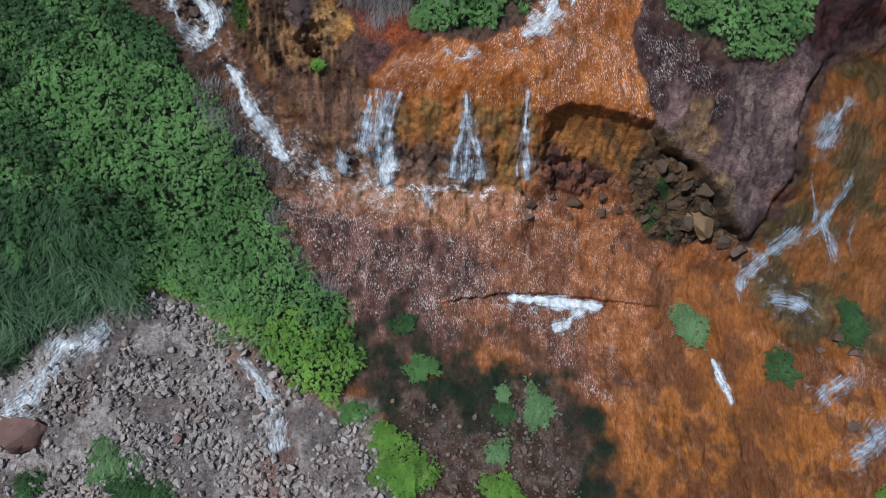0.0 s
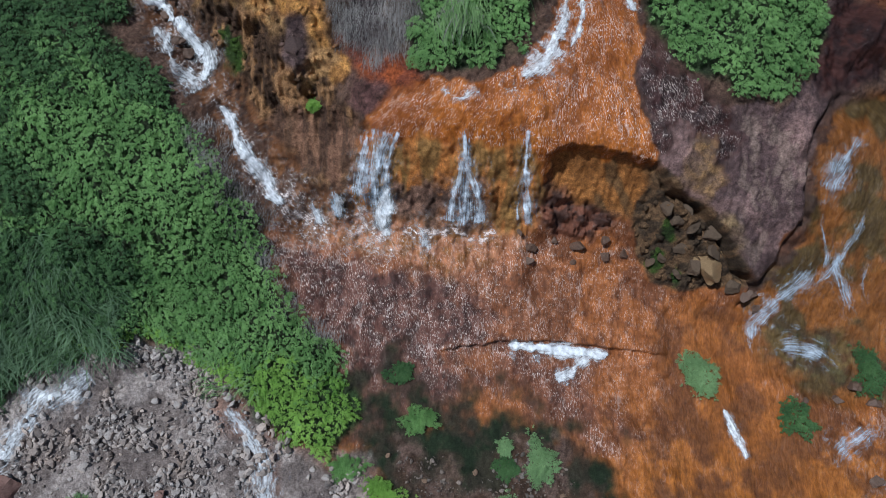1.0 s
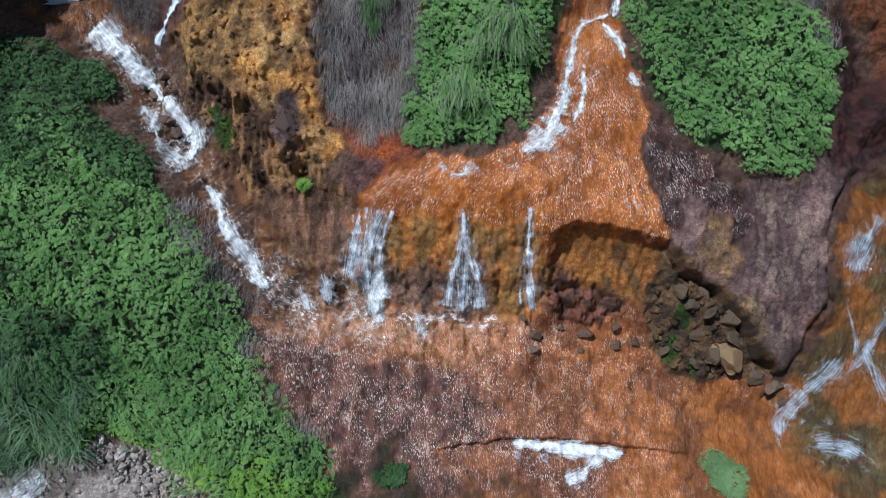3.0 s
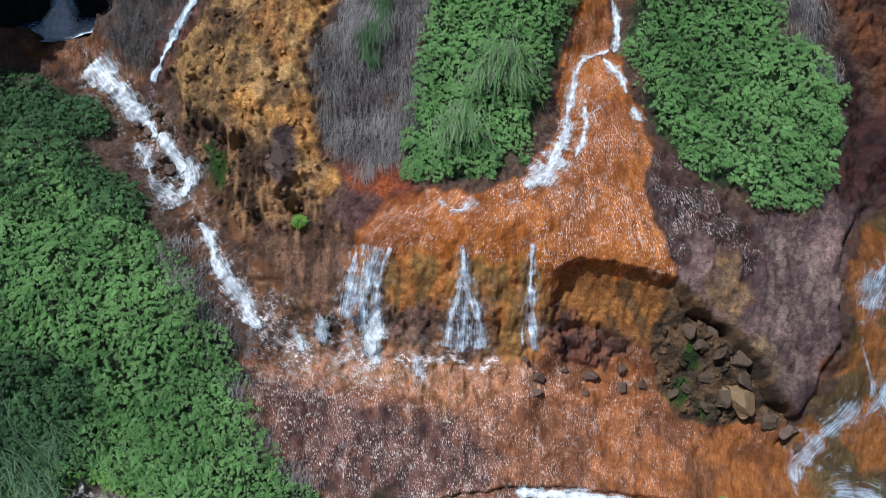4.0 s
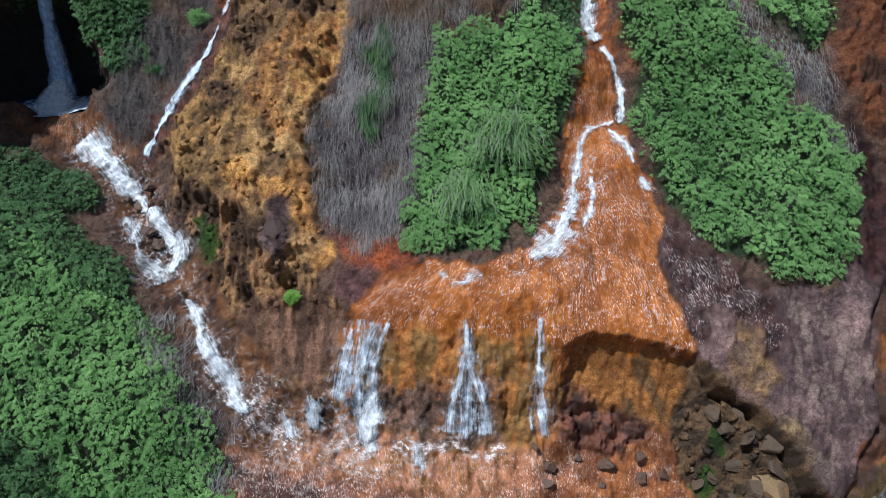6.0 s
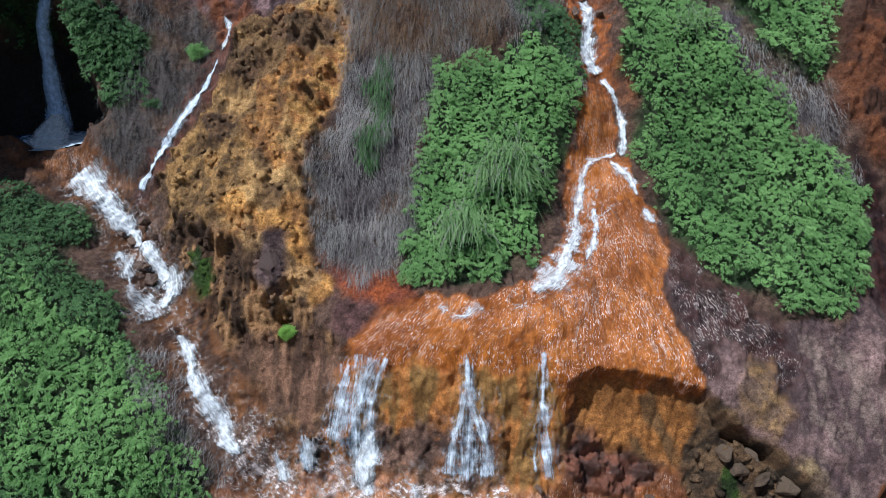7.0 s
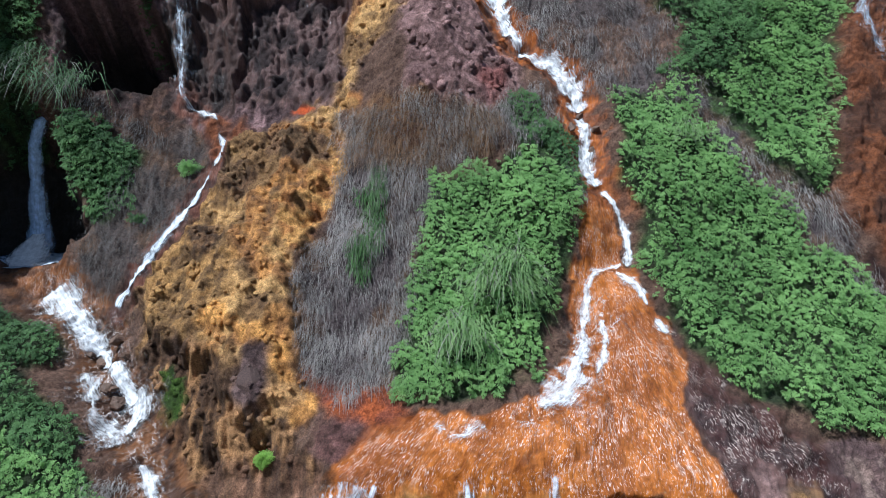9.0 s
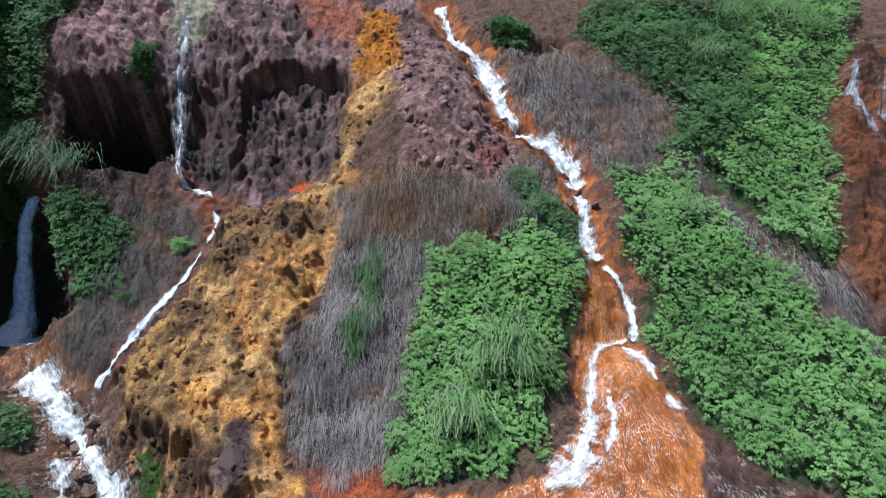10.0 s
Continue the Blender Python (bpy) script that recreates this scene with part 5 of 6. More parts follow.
water_thing("stream", "white stream running down the orange channel between the shrubs", "stream", [
    ribbon("cascade", [(0.45, 41.0, 0.22), (0.9, 38.7, 0.2), (1.6, 37.1, 0.24), (2.1, 36.2, 0.42), (2.4, 34.8, 0.48), (2.9, 33.2, 0.38), (3.2, 32.5, 0.26)], M_FOAM, 0.12, 0.15, 51),
    ribbon("cascade", [(3.1, 32.5, 0.16), (3.8, 32.2, 0.18), (4.4, 31.8, 0.42), (4.8, 31.2, 0.66), (5.1, 30.4, 0.62), (5.2, 29.7, 0.46)], M_FOAM, 0.14, 0.2, 52),
    ribbon("cascade", [(5.0, 29.4, 0.14), (5.35, 28.7, 0.2), (5.2, 27.9, 0.24), (5.15, 27.1, 0.24), (5.5, 26.4, 0.24)], M_FOAM, 0.1, 0.12, 53),
    ribbon("cascade", [(5.5, 26.4, 0.16), (5.95, 25.7, 0.14), (6.15, 24.8, 0.13), (6.2, 24.0, 0.14), (6.1, 23.5, 0.13)], M_FOAM, 0.08, 0.08, 54),
    ribbon("cascade", [(6.1, 23.6, 0.1), (5.5, 23.45, 0.13), (4.95, 23.2, 0.18), (4.7, 22.7, 0.2), (4.6, 22.0, 0.2), (4.55, 21.2, 0.2), (4.4, 20.6, 0.3), (4.05, 20.0, 0.46), (3.8, 19.4, 0.55), (3.3, 18.9, 0.4), (2.8, 18.5, 0.14)], M_FOAM, 0.08, 0.12, 55, 0.6, 0.9),
    ribbon("foam", [(5.7, 23.4, 0.07), (6.0, 22.7, 0.12), (6.3, 22.2, 0.12), (6.35, 21.8, 0.06)], M_FOAM, 0.06, 0.08, 56),
    ribbon("foam", [(6.45, 21.5, 0.1), (6.65, 21.1, 0.14), (6.8, 20.8, 0.08)], M_FOAM, 0.06, 0.08, 57),
    ribbon("foam", [(5.0, 21.7, 0.08), (5.05, 20.9, 0.1), (4.8, 20.2, 0.12), (4.5, 19.6, 0.1)], M_FOAM, 0.04, 0.06, 58),
    ribbon("foam", [(-0.2, 18.2, 0.16), (0.3, 17.9, 0.24), (0.8, 17.8, 0.24), (1.4, 18.1, 0.16)], M_FOAM, 0.03, 0.05, 59, 0.4, 0.7),
    ribbon("foam", [(4.6, 20.4, 0.5), (4.1, 19.6, 0.7), (3.6, 18.9, 0.6), (2.9, 18.3, 0.5), (2.2, 17.9, 0.3)], M_RAPID, 0.03, 0.03, 49, 0.4, 0.6),
    ribbon("foam", [(5.0, 22.6, 0.3), (4.9, 21.6, 0.5), (4.7, 20.6, 0.6)], M_RAPID, 0.03, 0.03, 50, 0.4, 0.6)])
water_thing("stream", "thin white streak of water down the brown bank", "stream", [
    ribbon("streak", [(-7.75, 27.8, 0.05), (-8.2, 26.8, 0.13), (-8.7, 26.0, 0.18), (-9.4, 25.1, 0.2), (-10.0, 24.2, 0.18), (-10.6, 23.3, 0.16)], M_FALL, 0.06, 0.03, 61, 0.5, 1.2),
    ribbon("streak", [(-7.6, 29.2, 0.08), (-7.4, 28.6, 0.12), (-7.7, 28.0, 0.08)], M_FOAM, 0.05, 0.05, 62)])
water_thing("waterfall", "tall thin waterfall down the cliff beside the cave", "waterfall", [
    ribbon("veil", [(-9.9, 40.0, 0.4), (-9.6, 38.2, 0.5), (-9.5, 36.6, 0.4), (-9.45, 34.0, 0.3), (-9.35, 31.5, 0.3)], M_FALL, 0.1, 0.06, 71, 0.3, 0.7),
    ribbon("strand", [(-9.5, 37.2, 0.16), (-9.45, 36.0, 0.18), (-9.45, 34.4, 0.2), (-9.4, 32.6, 0.18), (-9.2, 31.0, 0.16), (-9.0, 30.5, 0.2)], M_FALL, 0.22, 0.05, 72, 0.3, 0.85),
    ribbon("foam", [(-9.2, 30.7, 0.14), (-8.7, 30.3, 0.17), (-8.0, 29.9, 0.14), (-7.7, 29.6, 0.08)], M_FOAM, 0.1, 0.05, 73, 0.4, 0.85)])
water_thing("waterfall", "bluish waterfall dropping into a dark plunge pool", "waterfall", [
    hung("strand", [(-14.2, 30.9, 12.45), (-14.4, 30.6, 12.2), (-14.68, 30.5, 11.3), (-14.75, 30.5, 9.6), (-14.8, 30.5, 7.0)], [0.22, 0.28, 0.34, 0.42, 0.7], M_VEIL, 81),
    hung("splash", [(-14.75, 30.35, 8.0), (-14.7, 29.9, 7.55), (-14.6, 29.3, 7.25), (-14.4, 28.6, 7.18)], [0.4, 0.8, 1.1, 0.8], M_FOAM, 82)])
water_thing("cascade", "blue-white water fanning over the orange rock slide", "cascade", [
    ribbon("strand", [(15.7, 17.0, 0.14), (15.0, 16.3, 0.3), (14.5, 15.6, 0.5), (14.15, 15.0, 0.5), (13.9, 14.0, 0.35)], M_FAN, 0.06, 0.06, 91),
    ribbon("strand", [(14.25, 16.4, 0.2), (14.1, 15.6, 0.3), (13.9, 14.6, 0.26)], M_FAN, 0.06, 0.06, 92),
    ribbon("strand", [(14.1, 12.2, 0.35), (13.5, 11.2, 0.5), (12.9, 10.6, 0.5), (12.3, 10.0, 0.42), (11.95, 9.5, 0.3), (11.95, 8.9, 0.22), (12.05, 8.4, 0.12)], M_FAN, 0.06, 0.06, 93),
    ribbon("strand", [(14.5, 13.0, 0.16), (14.6, 12.0, 0.24), (15.0, 10.9, 0.3), (15.4, 9.8, 0.3)], M_FAN, 0.05, 0.05, 94),
    ribbon("strand", [(15.7, 14.4, 0.08), (15.3, 13.2, 0.12), (14.9, 12.2, 0.14), (14.4, 11.4, 0.18), (13.6, 10.8, 0.2)], M_FAN, 0.05, 0.05, 145, 0.5),
    ribbon("strand", [(13.8, 14.2, 0.1), (13.95, 13.2, 0.1), (14.3, 12.2, 0.12), (14.2, 11.2, 0.1)], M_FAN, 0.05, 0.05, 146, 0.5),
    ribbon("strand", [(15.9, 12.4, 0.08), (15.7, 11.2, 0.12), (15.9, 10.2, 0.1)], M_FAN, 0.05, 0.05, 147, 0.5),
    ribbon("strand", [(12.3, 8.3, 0.2), (13.2, 8.6, 0.4), (14.0, 8.5, 0.5), (14.8, 7.9, 0.4)], M_FAN, 0.05, 0.05, 95),
    ribbon("strand", [(16.2, 6.3, 0.3), (15.2, 5.9, 0.4), (14.5, 5.4, 0.4), (13.8, 4.8, 0.3)], M_FAN, 0.05, 0.05, 96)])
water_thing("cascade", "white rapids on the lowest part of the orange bed", "cascade", [
    ribbon("foam", [(17.2, 4.9, 0.6), (16.4, 4.2, 0.6), (15.5, 3.5, 0.4), (14.5, 2.9, 0.35)], M_FAN, 0.06, 0.1, 97, 0.4, 1.0)])
water_thing("cascade", "small white fall over the ledge of the orange bed", "cascade", [
    ribbon("lip", [(2.45, 8.8, 0.12), (2.9, 8.72, 0.22), (3.5, 8.66, 0.24), (4.2, 8.6, 0.2), (5.0, 8.52, 0.22), (5.8, 8.45, 0.2), (6.4, 8.36, 0.08)], M_FOAM, 0.07, 0.1, 131, 0.4, 1.15),
    ribbon("foam", [(2.7, 8.7, 0.14), (2.75, 8.35, 0.16), (2.8, 8.1, 0.08)], M_FOAM, 0.06, 0.06, 132, 0.6, 0.75),
    ribbon("foam", [(3.6, 8.6, 0.24), (3.7, 8.25, 0.24), (3.75, 8.0, 0.1)], M_FOAM, 0.06, 0.06, 133, 0.6, 0.75),
    ribbon("foam", [(5.9, 8.5, 0.22), (5.5, 8.1, 0.34), (5.0, 7.75, 0.36), (4.3, 7.45, 0.24)], M_FOAM, 0.06, 0.06, 99, 0.4, 0.92)])
water_thing("cascade", "short white spout between the bushes on the orange bed", "cascade", [
    ribbon("foam", [(10.45, 6.7, 0.1), (10.65, 6.2, 0.22), (10.9, 5.5, 0.22), (11.05, 4.9, 0.12)], M_FOAM, 0.07, 0.1, 100, 0.7, 0.95)])
water_thing("stream", "glittering white trickle through the grey gravel", "stream", [
    ribbon("foam", [(-12.5, 8.3, 0.3), (-13.2, 7.8, 0.6), (-14.1, 7.1, 0.7), (-14.8, 6.0, 0.6), (-15.6, 5.2, 0.5), (-16.6, 4.6, 0.5)], M_FOAM, 0.09, 0.05, 101, 0.5, 0.8),
    ribbon("foam", [(-7.7, 7.0, 0.14), (-7.5, 6.6, 0.3), (-7.1, 6.1, 0.32), (-6.7, 5.6, 0.36), (-6.3, 5.0, 0.4), (-6.2, 4.2, 0.45), (-6.0, 3.5, 0.4)], M_FOAM, 0.09, 0.05, 102, 0.5, 0.8)])
water_thing("cascade", "pale water over the top of the orange cliff", "cascade", [
    ribbon("strand", [(16.9, 35.6, 0.2), (16.4, 34.4, 0.16), (15.9, 33.3, 0.16), (16.1, 32.2, 0.18), (16.5, 31.2, 0.18)], M_FAN, 0.08, 0.06, 103),
    ribbon("strand", [(18.0, 35.0, 0.4), (17.6, 33.6, 0.5), (17.2, 32.0, 0.4), (17.0, 30.6, 0.3)], M_FAN, 0.08, 0.06, 104)])


def pool_material():
    n = Nodes("plunge_pool_water")
    away = n.add("ShaderNodeVectorMath", Vector=n.coord)
    away.operation = "DISTANCE"
    n.put(away.inputs[1], (-14.5, 29.2, 7.14))
    foam = n.ramp(n.math("SUBTRACT", n.noise(5, 5, 0.7), n.ramp(away.outputs["Value"], 0.5, 2.1, -0.25, 0.16)), 0.42, 0.58)
    n.set(Base_Color=n.mix(foam, (0.03, 0.08, 0.16), (0.72, 0.8, 0.9)), Roughness=0.2, Normal=n.bump(n.noise(9, 4), 0.6, 0.05))
    return n.mat


ring = np.linspace(0, 2 * math.pi, 64, endpoint=False)
px, py = -15.3 + (2.3 + 0.15 * np.sin(3 * ring)) * np.cos(ring), 29.9 + (1.9 + 0.1 * np.sin(5 * ring)) * np.sin(ring)
shrink = np.linspace(1, 0.02, 24)[:, None]
pu, pv = -15.3 + (px + 15.3)[None] * shrink, 29.9 + (py - 29.9)[None] * shrink
pz = 7.14 + 0.03 * fbm(pu * 4, pv * 4, 5, 3)
grid = np.arange(24 * 64).reshape(24, 64)
faces = np.stack([grid[:-1], np.roll(grid[:-1], -1, 1), np.roll(grid[1:], -1, 1), grid[1:]], -1).reshape(-1, 4)
pool = mesh_from("plunge_pool", np.stack([pu, pv, pz], -1).reshape(-1, 3), faces)
pool.materials.append(pool_material())
tagged(new("plunge_pool", pool), "dark blue plunge pool with foam below the waterfall", "pool", kind="structure")

# ---------------------------------------------------------------- stones


def rock_shape(level, seed, flat=0.75, rough=0.3, cut=0.85, planes=16, near=0.3):
    """Points and triangles of one lumpy, chipped stone about a metre across."""
    bm = bmesh.new()
    bmesh.ops.create_icosphere(bm, subdivisions=level, radius=0.5)
    gen = random.Random(seed)
    cuts = [Vector((gen.gauss(0, 1), gen.gauss(0, 1), gen.gauss(0, 0.7))).normalized() for _ in range(planes)]
    off = Vector((seed * 3.7, seed * 1.9, seed * 0.7))
    for v in bm.verts:
        co = v.co.copy()
        co *= 1 + rough * noise.noise(co * 2.2 + off)
        for c in cuts:
            d = co.dot(c) - near
            if d > 0:
                co -= c * d * cut
        v.co = co * (1 + 0.45 * rough * noise.noise(co * 4.5 + off) + 0.2 * rough * noise.noise(co * 11 + off))
        v.co.z *= flat
    bm.verts.index_update()
    verts = np.array([v.co[:] for v in bm.verts])
    tris = np.array([[v.index for v in f.verts] for f in bm.faces])
    bm.free()
    return verts, tris


SHAPES = [rock_shape(2, 40 + k) for k in range(8)]
SMALL = [rock_shape(1, 60 + k, 0.7, 0.5, 0.95, 6, 0.24) for k in range(12)]


def turned(count):
    """Random turns, as matrices."""
    q = rng.normal(size=(count, 4))
    q /= np.linalg.norm(q, axis=1, keepdims=True)
    w, x, y, z = q.T
    return np.stack([np.stack([1 - 2 * (y * y + z * z), 2 * (x * y - w * z), 2 * (x * z + w * y)], -1),
                     np.stack([2 * (x * y + w * z), 1 - 2 * (x * x + z * z), 2 * (y * z - w * x)], -1),
                     np.stack([2 * (x * z - w * y), 2 * (y * z + w * x), 1 - 2 * (x * x + y * y)], -1)], 1)


def heap(name, u, v, sizes, material, label, category, tinted=False, sink=0.15, wetness=0.0):
    """Many small stones joined, kind stuff."""
    centre = on_ground(u, v, 0.0) + np.array([0, -0.35, 0.6]) * (sizes * (0.5 - sink))[:, None]
    turn, pick = turned(len(u)), rng.integers(0, len(SMALL), len(u))
    verts, tris, owner, start = [], [], [], 0
    for k, (sv, st) in enumerate(SMALL):
        who = np.nonzero(pick == k)[0]
        if not len(who):
            continue
        q = np.einsum("nij,nvj->nvi", turn[who], sv[None] * rng.uniform(0.6, 1.3, (len(who), 1, 3))) * sizes[who][:, None, None] + centre[who][:, None]
        verts.append(q.reshape(-1, 3))
        tris.append((st[None] + (np.arange(len(who)) * len(sv))[:, None, None] + start).reshape(-1, 3))
        owner.append(np.repeat(who, len(sv)))
        start += len(who) * len(sv)
    me = mesh_from(name, np.concatenate(verts), np.concatenate(tris), tinted)
    if tinted:
        owner = np.concatenate(owner)
        col, wet = sampled(GRID_TINT, u, v), sampled(GRID_WET, u, v)
        col = col * rng.uniform(0.9, 1.35, len(u))[:, None]
        give(me, "tint", col[owner])
        give(me, "wet", wet[owner] * 0.7 + wetness)
        give_flow(me, u[owner], v[owner])
    me.materials.append(material)
    return tagged(new(name, me), label, category, kind="stuff")


def sized(count, low, high, power=2.2):
    return low + (high - low) * rng.random(count) ** power


gu1, gv1 = scatter([(-17.5, 5.8), (-14.5, 8.1), (-11.0, 9.3), (-8.3, 8.4), (-4.8, 5.2), (-2.6, 4.8), (-1.6, 1.8), (-1.5, 0.0), (-17.5, 0.0)], 180, 0.1)
keep = rng.random(len(gu1)) < 0.6 + 0.9 * fbm(gu1 * 0.6, gv1 * 0.6, 331, 3)
gu1, gv1 = gu1[keep], gv1[keep]
heap("gravel", gu1, gv1, sized(len(gu1), 0.045, 0.42, 4.5), M_STONE, "loose grey and tan gravel and cobbles", "gravel")
gu1, gv1 = scatter(STONY, 70, 0.4)
heap("gravel", gu1, gv1, sized(len(gu1), 0.05, 0.26, 3.0), M_COBBLE, "brown-grey cobbles in the shallow water", "gravel")
gu1, gv1 = scatter(YELLOW, 12, 0.2)
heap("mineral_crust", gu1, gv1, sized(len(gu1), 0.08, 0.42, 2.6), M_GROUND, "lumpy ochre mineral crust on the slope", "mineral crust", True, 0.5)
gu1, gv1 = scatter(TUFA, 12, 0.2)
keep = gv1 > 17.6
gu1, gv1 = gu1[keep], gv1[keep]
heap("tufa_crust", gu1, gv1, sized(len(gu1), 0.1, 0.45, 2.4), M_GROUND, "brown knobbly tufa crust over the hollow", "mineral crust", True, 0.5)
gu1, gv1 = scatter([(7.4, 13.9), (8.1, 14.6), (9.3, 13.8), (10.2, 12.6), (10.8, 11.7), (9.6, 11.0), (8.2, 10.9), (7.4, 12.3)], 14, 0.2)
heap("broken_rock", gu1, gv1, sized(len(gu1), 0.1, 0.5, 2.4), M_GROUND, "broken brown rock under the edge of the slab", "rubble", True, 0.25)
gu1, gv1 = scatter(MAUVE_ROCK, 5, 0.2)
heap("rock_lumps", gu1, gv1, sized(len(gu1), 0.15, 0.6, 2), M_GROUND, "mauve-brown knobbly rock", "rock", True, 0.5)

# larger stones lying in the gravel
parent = bpy.data.objects["ground"]
STONE_MESHES = []
for k, (sv, st) in enumerate(SHAPES):
    me = mesh_from("stone", sv, st, False)
    me.materials.append(M_STONE)
    STONE_MESHES.append(me)
gu1, gv1 = scatter([(-17.0, 5.6), (-14.5, 7.9), (-11.0, 9.0), (-8.3, 8.2), (-4.9, 5.0), (-2.8, 4.6), (-1.8, 1.8), (-17.0, 1.0)], 3.0, 0.1)
for k in range(min(len(gu1), 240)):
    size = 0.16 + 0.3 * rng.random() ** 2.5
    ob = new("stone", STONE_MESHES[k % 8])
    at = on_ground([gu1[k]], [gv1[k]])[0]
    ob.matrix_world = Matrix.LocRotScale(Vector(at) + Vector((0, -0.02, 0.12 * size)), Euler([rng.uniform(-0.5, 0.5), rng.uniform(-0.5, 0.5), rng.uniform(0, 6.3)]), (size * 1.2, size, size))
    ob.parent = parent


def boulder(u, v, size, material, label, seed, turn=0.0, lift=0.15, tilt=0.35):
    sv, st = rock_shape(4, seed, 0.9, 0.3, 0.97, 9, 0.24)
    me = mesh_from("boulder", sv * np.array(size), st, False)
    me.materials.append(material)
    ob = new("boulder", me)
    at = on_ground([u], [v])[0]
    ob.matrix_world = Matrix.LocRotScale(Vector(at) + Vector((0, -0.1, lift * size[2])), Euler((tilt, 0, turn)), None)
    return tagged(ob, label, "boulder")


M_RUBBLE = stone_material("rubble_rock", lin(50, 41, 35), lin(92, 75, 59))
M_RED = stone_material("red_boulder", lin(104, 78, 70), lin(128, 98, 88))
M_TAN = stone_material("tan_boulder", lin(92, 74, 52), lin(134, 108, 76))
M_WET = stone_material("wet_boulder", lin(66, 52, 46), lin(100, 78, 64), 0.7)
boulder(-15.45, 4.2, (2.4, 2.2, 1.9), M_RED, "large reddish-brown boulder on grey gravel", 171, 0.3, 0.0)
boulder(-16.6, 3.2, (1.3, 1.1, 0.8), M_ROCK, "brown boulder half sunk in gravel", 72, 1.0)
boulder(-9.75, 4.0, (0.6, 0.55, 0.45), M_RED, "reddish stone lying on grey gravel", 73)
boulder(10.1, 11.8, (1.6, 1.6, 1.5), M_TAN, "big tan boulder broken from the slab", 177, 1.0, 0.05)
boulder(10.2, 12.9, (0.8, 0.8, 0.7), M_TAN, "tan block of rock under the slab edge", 75, 0.2, 0.2)
for cu, cv, size, seed in ((3.45, 12.45, 0.6, 76), (3.4, 12.0, 0.45, 77), (5.3, 12.55, 0.75, 78), (5.15, 11.9, 0.35, 79), (6.35, 12.8, 0.6, 80), (6.35, 12.15, 0.6, 81), (7.05, 12.2, 0.5, 82), (4.4, 12.8, 0.4, 83), (3.0, 13.1, 0.35, 84)):
    boulder(cu, cv, (size, size * 0.85, size * 0.7), M_WET, "dark wet stone standing in the shallow orange water", seed, seed * 0.7, 0.15)
for cu, cv, size, seed in ((8.4, 12.3, 0.7, 85), (8.95, 11.7, 0.6, 86), (9.2, 12.7, 0.9, 87), (9.3, 13.5, 0.8, 88), (8.1, 12.1, 0.5, 89), (9.9, 13.2, 0.7, 90), (8.7, 13.7, 0.7, 91), (8.3, 14.3, 0.8, 131), (8.95, 14.0, 0.75, 132), (10.3, 12.5, 0.8, 134), (9.6, 12.2, 1.0, 138), (11.2, 11.2, 0.8, 140)):
    boulder(cu, cv, (size * 1.2, size, size * 0.55), M_RUBBLE, "broken brown rock under the overhanging slab", seed, seed * 0.9, -0.5, 0.75)
for cu, cv, size, seed in ((5.2, 29.4, 0.5, 92), (5.65, 28.7, 0.45, 93), (4.8, 28.6, 0.5, 94), (5.5, 28.0, 0.4, 95), (3.95, 37.2, 0.8, 96), (5.3, 37.3, 0.9, 97), (-10.2, 20.5, 0.45, 98), (-11.3, 21.9, 0.4, 99), (-9.85, 20.0, 1.0, 100), (-10.1, 20.5, 0.6, 102), (-10.9, 21.6, 0.6, 103), (-10.3, 22.2, 0.7, 104), (-9.9, 21.6, 0.5, 105)):
    boulder(cu, cv, (size, size * 0.85, size * 0.75), M_WET, "dark wet rock beside the running stream", seed, seed * 0.8, 0.2)

for cu, cv, size, seed in ((15.3, 7.4, 0.8, 121), (14.7, 6.9, 0.6, 122), (13.5, 6.9, 0.5, 123), (15.9, 6.9, 0.7, 124), (15.2, 4.4, 0.7, 125), (11.6, 10.7, 0.8, 126), (12.0, 10.2, 0.6, 127)):
    boulder(cu, cv, (size, size * 0.85, size * 0.6), M_WET, "dark wet rock in the flow on the orange rock slide", seed, seed * 0.6, 0.0, 0.6)
boulder(-5.2, 20.0, (0.85, 1.6, 0.75), stone_material("mauve_rock", lin(50, 39, 36), lin(80, 63, 58)), "mauve-grey knob of rock standing out of the ochre crust", 101, 0.1, -0.3, 0.8)
for cu, cv, size, seed in ((-0.6, 4.4, 0.35, 111), (0.4, 3.4, 0.3, 112), (1.2, 4.6, 0.35, 113), (3.0, 3.6, 0.4, 114), (4.3, 3.9, 0.35, 115), (4.8, 2.9, 0.3, 116), (0.6, 2.2, 0.35, 117), (3.4, 2.4, 0.3, 118), (-1.9, 5.2, 0.35, 119)):
    boulder(cu, cv, (size, size * 0.8, size * 0.7), M_ROCK, "brown cobble at the edge of the dark weedy pool", seed, seed * 0.9, 0.1)

# ---------------------------------------------------------------- single bushes


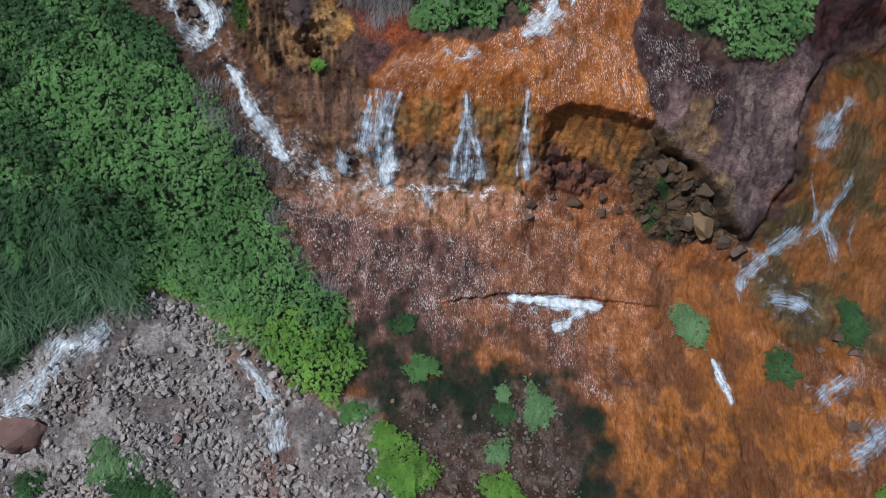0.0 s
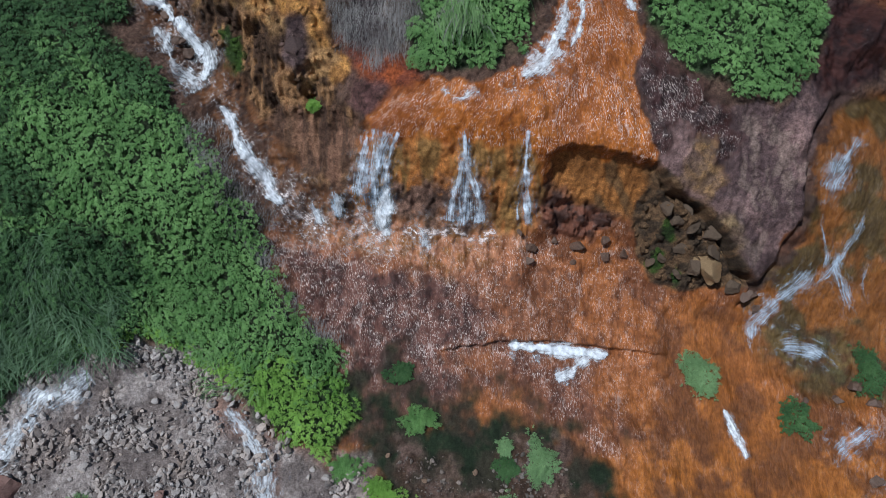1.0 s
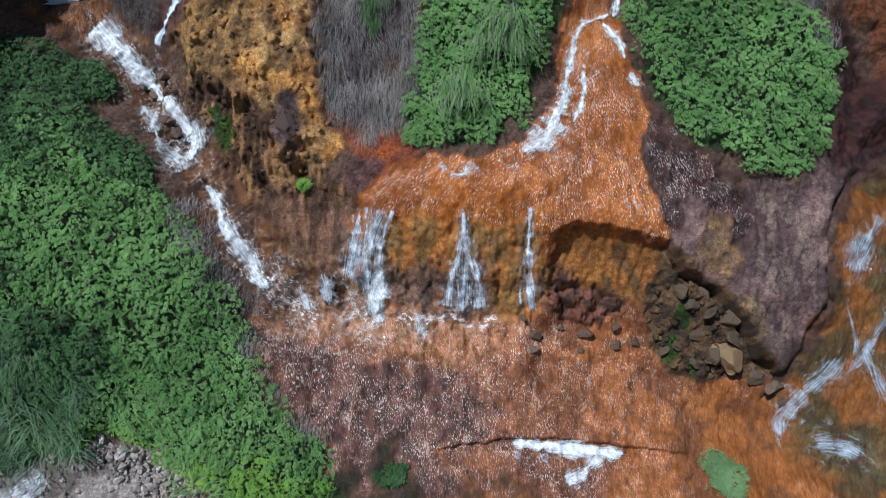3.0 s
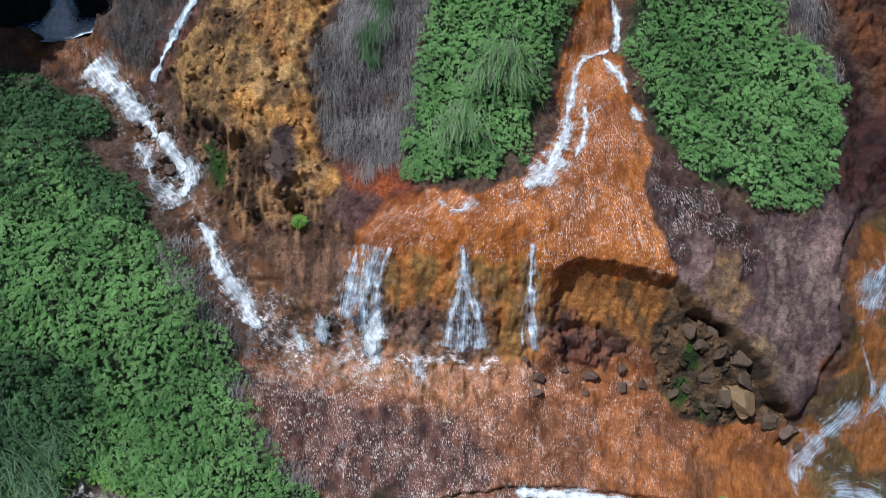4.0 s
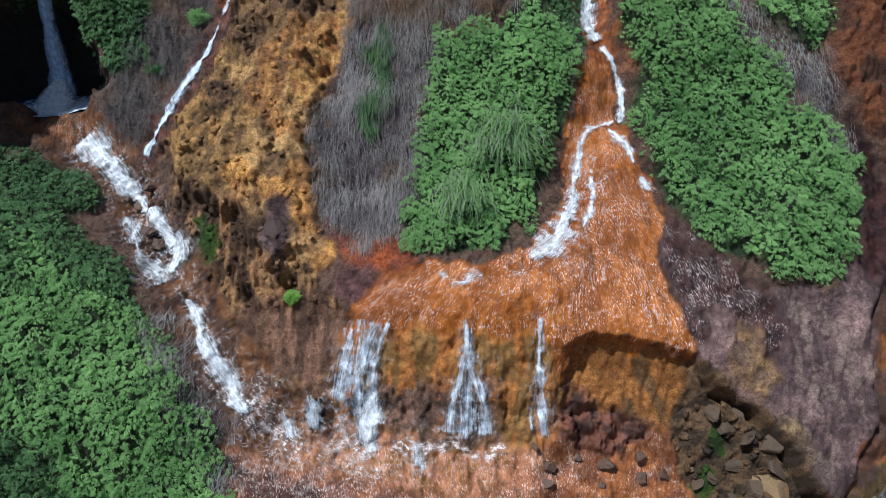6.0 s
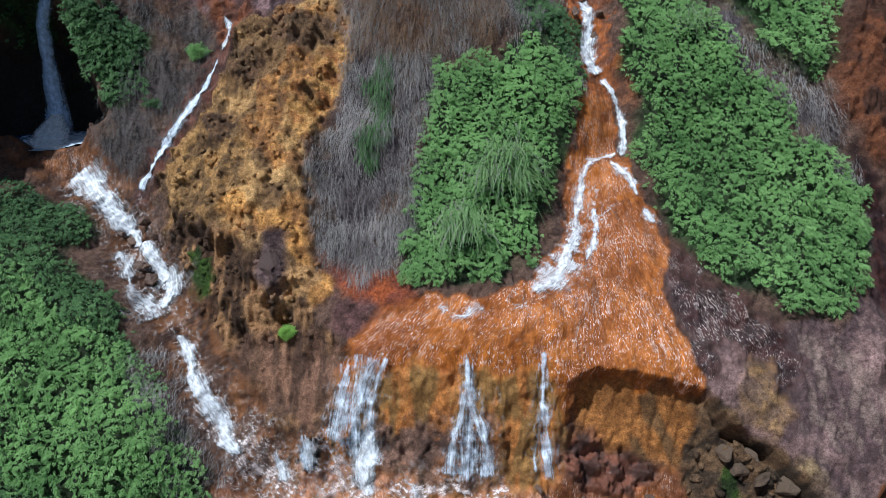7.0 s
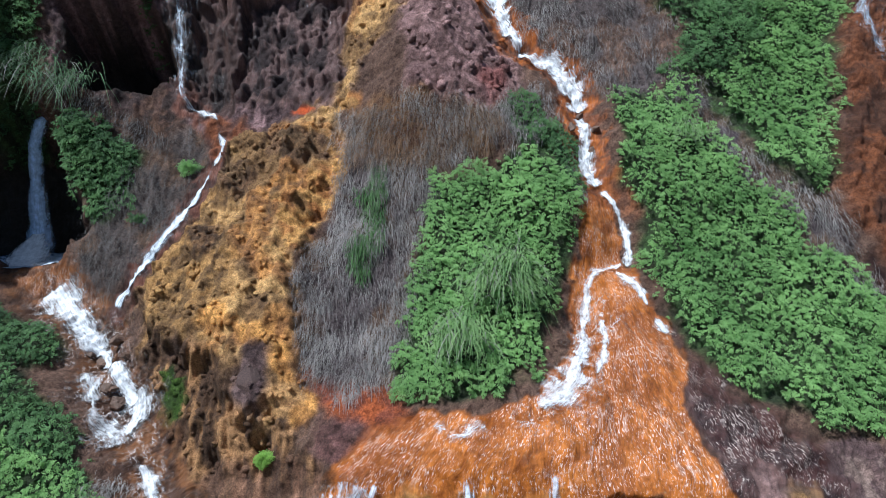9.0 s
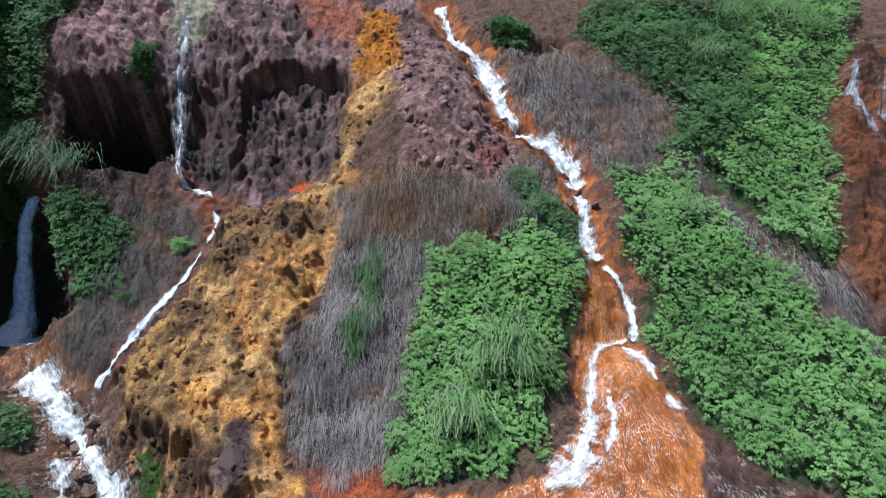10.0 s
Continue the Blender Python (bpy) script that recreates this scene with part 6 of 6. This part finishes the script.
def bush(u, v, wide, tall, high, material, label, leaf=0.13):
    """A bush of stems and leafy sprays, wide across and tall up the slope."""
    root = bpy.data.objects.new("bush", None)
    scene.collection.objects.link(root)
    at = on_ground([u], [v])[0]
    root.location = at
    many = int(430 * wide * tall) + 50
    high = 1.35 * high
    a, r = rng.uniform(0, 2 * math.pi, many), np.sqrt(rng.random(many))
    du, dv = 0.5 * wide * r * np.cos(a), 0.5 * tall * r * np.sin(a)
    ragged = 0.85 + 0.4 * fbm(1.6 * np.cos(a) + 3.1 * u, 1.6 * np.sin(a) + 2.7 * v, 9, 3) + rng.normal(0, 0.13, many)
    du, dv = du * ragged, dv * ragged
    dome = high * np.sqrt(np.maximum(1 - 0.85 * r * r, 0)) * (0.65 + 0.35 * fbm(du * 3 + u, dv * 3, 7, 2))
    centre = on_ground(u + du, v + dv, dome * rng.uniform(0.6, 1.0, many)) - at
    out = np.stack([du / wide * 2 + 0.5 * rng.normal(size=many), dv / tall - 0.6 + 0.4 * rng.normal(size=many), 0.3 + 0.35 * rng.normal(size=many)], 1)
    verts, per = sprays(centre, out, 1.25 * leaf, 9, 0.2)
    # tone lightens up the dome and darkens to the rim: shading put into colour
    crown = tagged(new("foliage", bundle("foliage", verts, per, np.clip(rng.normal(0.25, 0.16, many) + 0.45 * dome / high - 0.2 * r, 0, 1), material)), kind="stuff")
    crown.parent = root
    some = max(5, many // 14)
    tips = centre[rng.integers(0, many, some)]
    bm = bmesh.new()
    for k in range(some):
        base = Vector((0.1 * rng.normal(), 0.05 * rng.normal(), -0.05))
        top = Vector(tips[k])
        side = (top - base).cross(Vector((0.3, 1, 0.2))).normalized() * 0.012
        other = (top - base).cross(side).normalized() * 0.012
        low = [bm.verts.new(base + o) for o in (side, other, -side - other)]
        high_end = [bm.verts.new(top + 0.4 * o) for o in (side, other, -side - other)]
        for i in range(3):
            bm.faces.new((low[i], low[(i + 1) % 3], high_end[(i + 1) % 3], high_end[i]))
    me = bpy.data.meshes.new("branchwork")
    bm.to_mesh(me)
    bm.free()
    me.materials.append(M_ROCK)
    stems = tagged(new("branchwork", me), kind="stuff")
    stems.parent = root
    return tagged(root, label, "bush", "bushes on the orange bed")


bush(9.65, 7.8, 1.3, 1.9, 0.5, M_LEAF_PALE, "upright green bush growing in the orange stream bed")
bush(12.95, 6.3, 1.1, 1.1, 0.45, M_LEAF_DARK, "small blue-green bush on the orange rock")
bush(15.8, 8.1, 1.0, 1.9, 0.5, M_LEAF_DARK, "dark green bush at the edge of the rock slide")
bush(3.55, 4.9, 1.0, 1.7, 0.5, M_LEAF_PALE, "pale green bush beside the dark weedy pool")
bush(2.3, 5.35, 0.5, 0.6, 0.3, M_LEAF_PALE, "tiny pale green bush beside the dark weedy pool")
bush(2.35, 4.7, 0.8, 0.8, 0.25, M_LEAF_DARK, "low grey-green plant among the stones")
bush(2.1, 3.55, 0.95, 0.8, 0.4, M_LEAF_PALE, "round green bush among brown stones")
bush(2.1, 2.3, 1.6, 1.2, 0.5, M_LEAF_BRIGHT, "bright green bush among brown stones")
bush(-1.4, 2.9, 2.2, 2.0, 0.5, M_LEAF_BRIGHT, "bright green bush at the edge of the gravel")
bush(-2.2, 4.1, 1.2, 1.1, 0.35, M_LEAF_BRIGHT, "bright green low bush at the edge of the gravel")
bush(-3.4, 4.8, 1.3, 0.8, 0.3, M_LEAF, "low green plants at the foot of the bank")
bush(-0.8, 6.3, 1.3, 0.9, 0.3, M_LEAF, "small green plants at the edge of the weedy pool")
bush(-1.5, 7.8, 1.0, 0.9, 0.3, M_LEAF_DARK, "grey-green plant standing in the shallow water")
bush(-12.1, 3.3, 1.9, 1.4, 0.4, M_LEAF_PALE, "sparse green bush on grey gravel")
bush(-11.0, 2.4, 2.4, 1.3, 0.4, M_LEAF_DARK, "dark green weeds on grey gravel")
bush(-14.9, 2.6, 1.2, 0.8, 0.3, M_LEAF_DARK, "small green weeds beside the boulder")
bush(15.9, 2.1, 1.0, 0.9, 0.4, M_LEAF_BRIGHT, "bright green plant beside the rapids")
bush(-4.8, 17.8, 0.4, 0.5, 0.25, M_LEAF_BRIGHT, "small bright fern in a hollow of the tufa", 0.16)
bush(-8.6, 28.0, 0.7, 0.5, 0.25, M_LEAF, "small green fern on the dry bank", 0.18)
bush(-10.2, 26.3, 0.5, 0.3, 0.15, M_LEAF_DARK, "small fern on the dry bank above the pool", 0.18)
bush(3.3, 37.9, 1.6, 1.5, 0.5, M_LEAF_DARK, "dark green bush beside the top of the stream", 0.28)
bush(-10.7, 34.4, 0.6, 1.7, 0.2, M_LEAF_DARK, "green plants hanging on the wet cliff", 0.22)
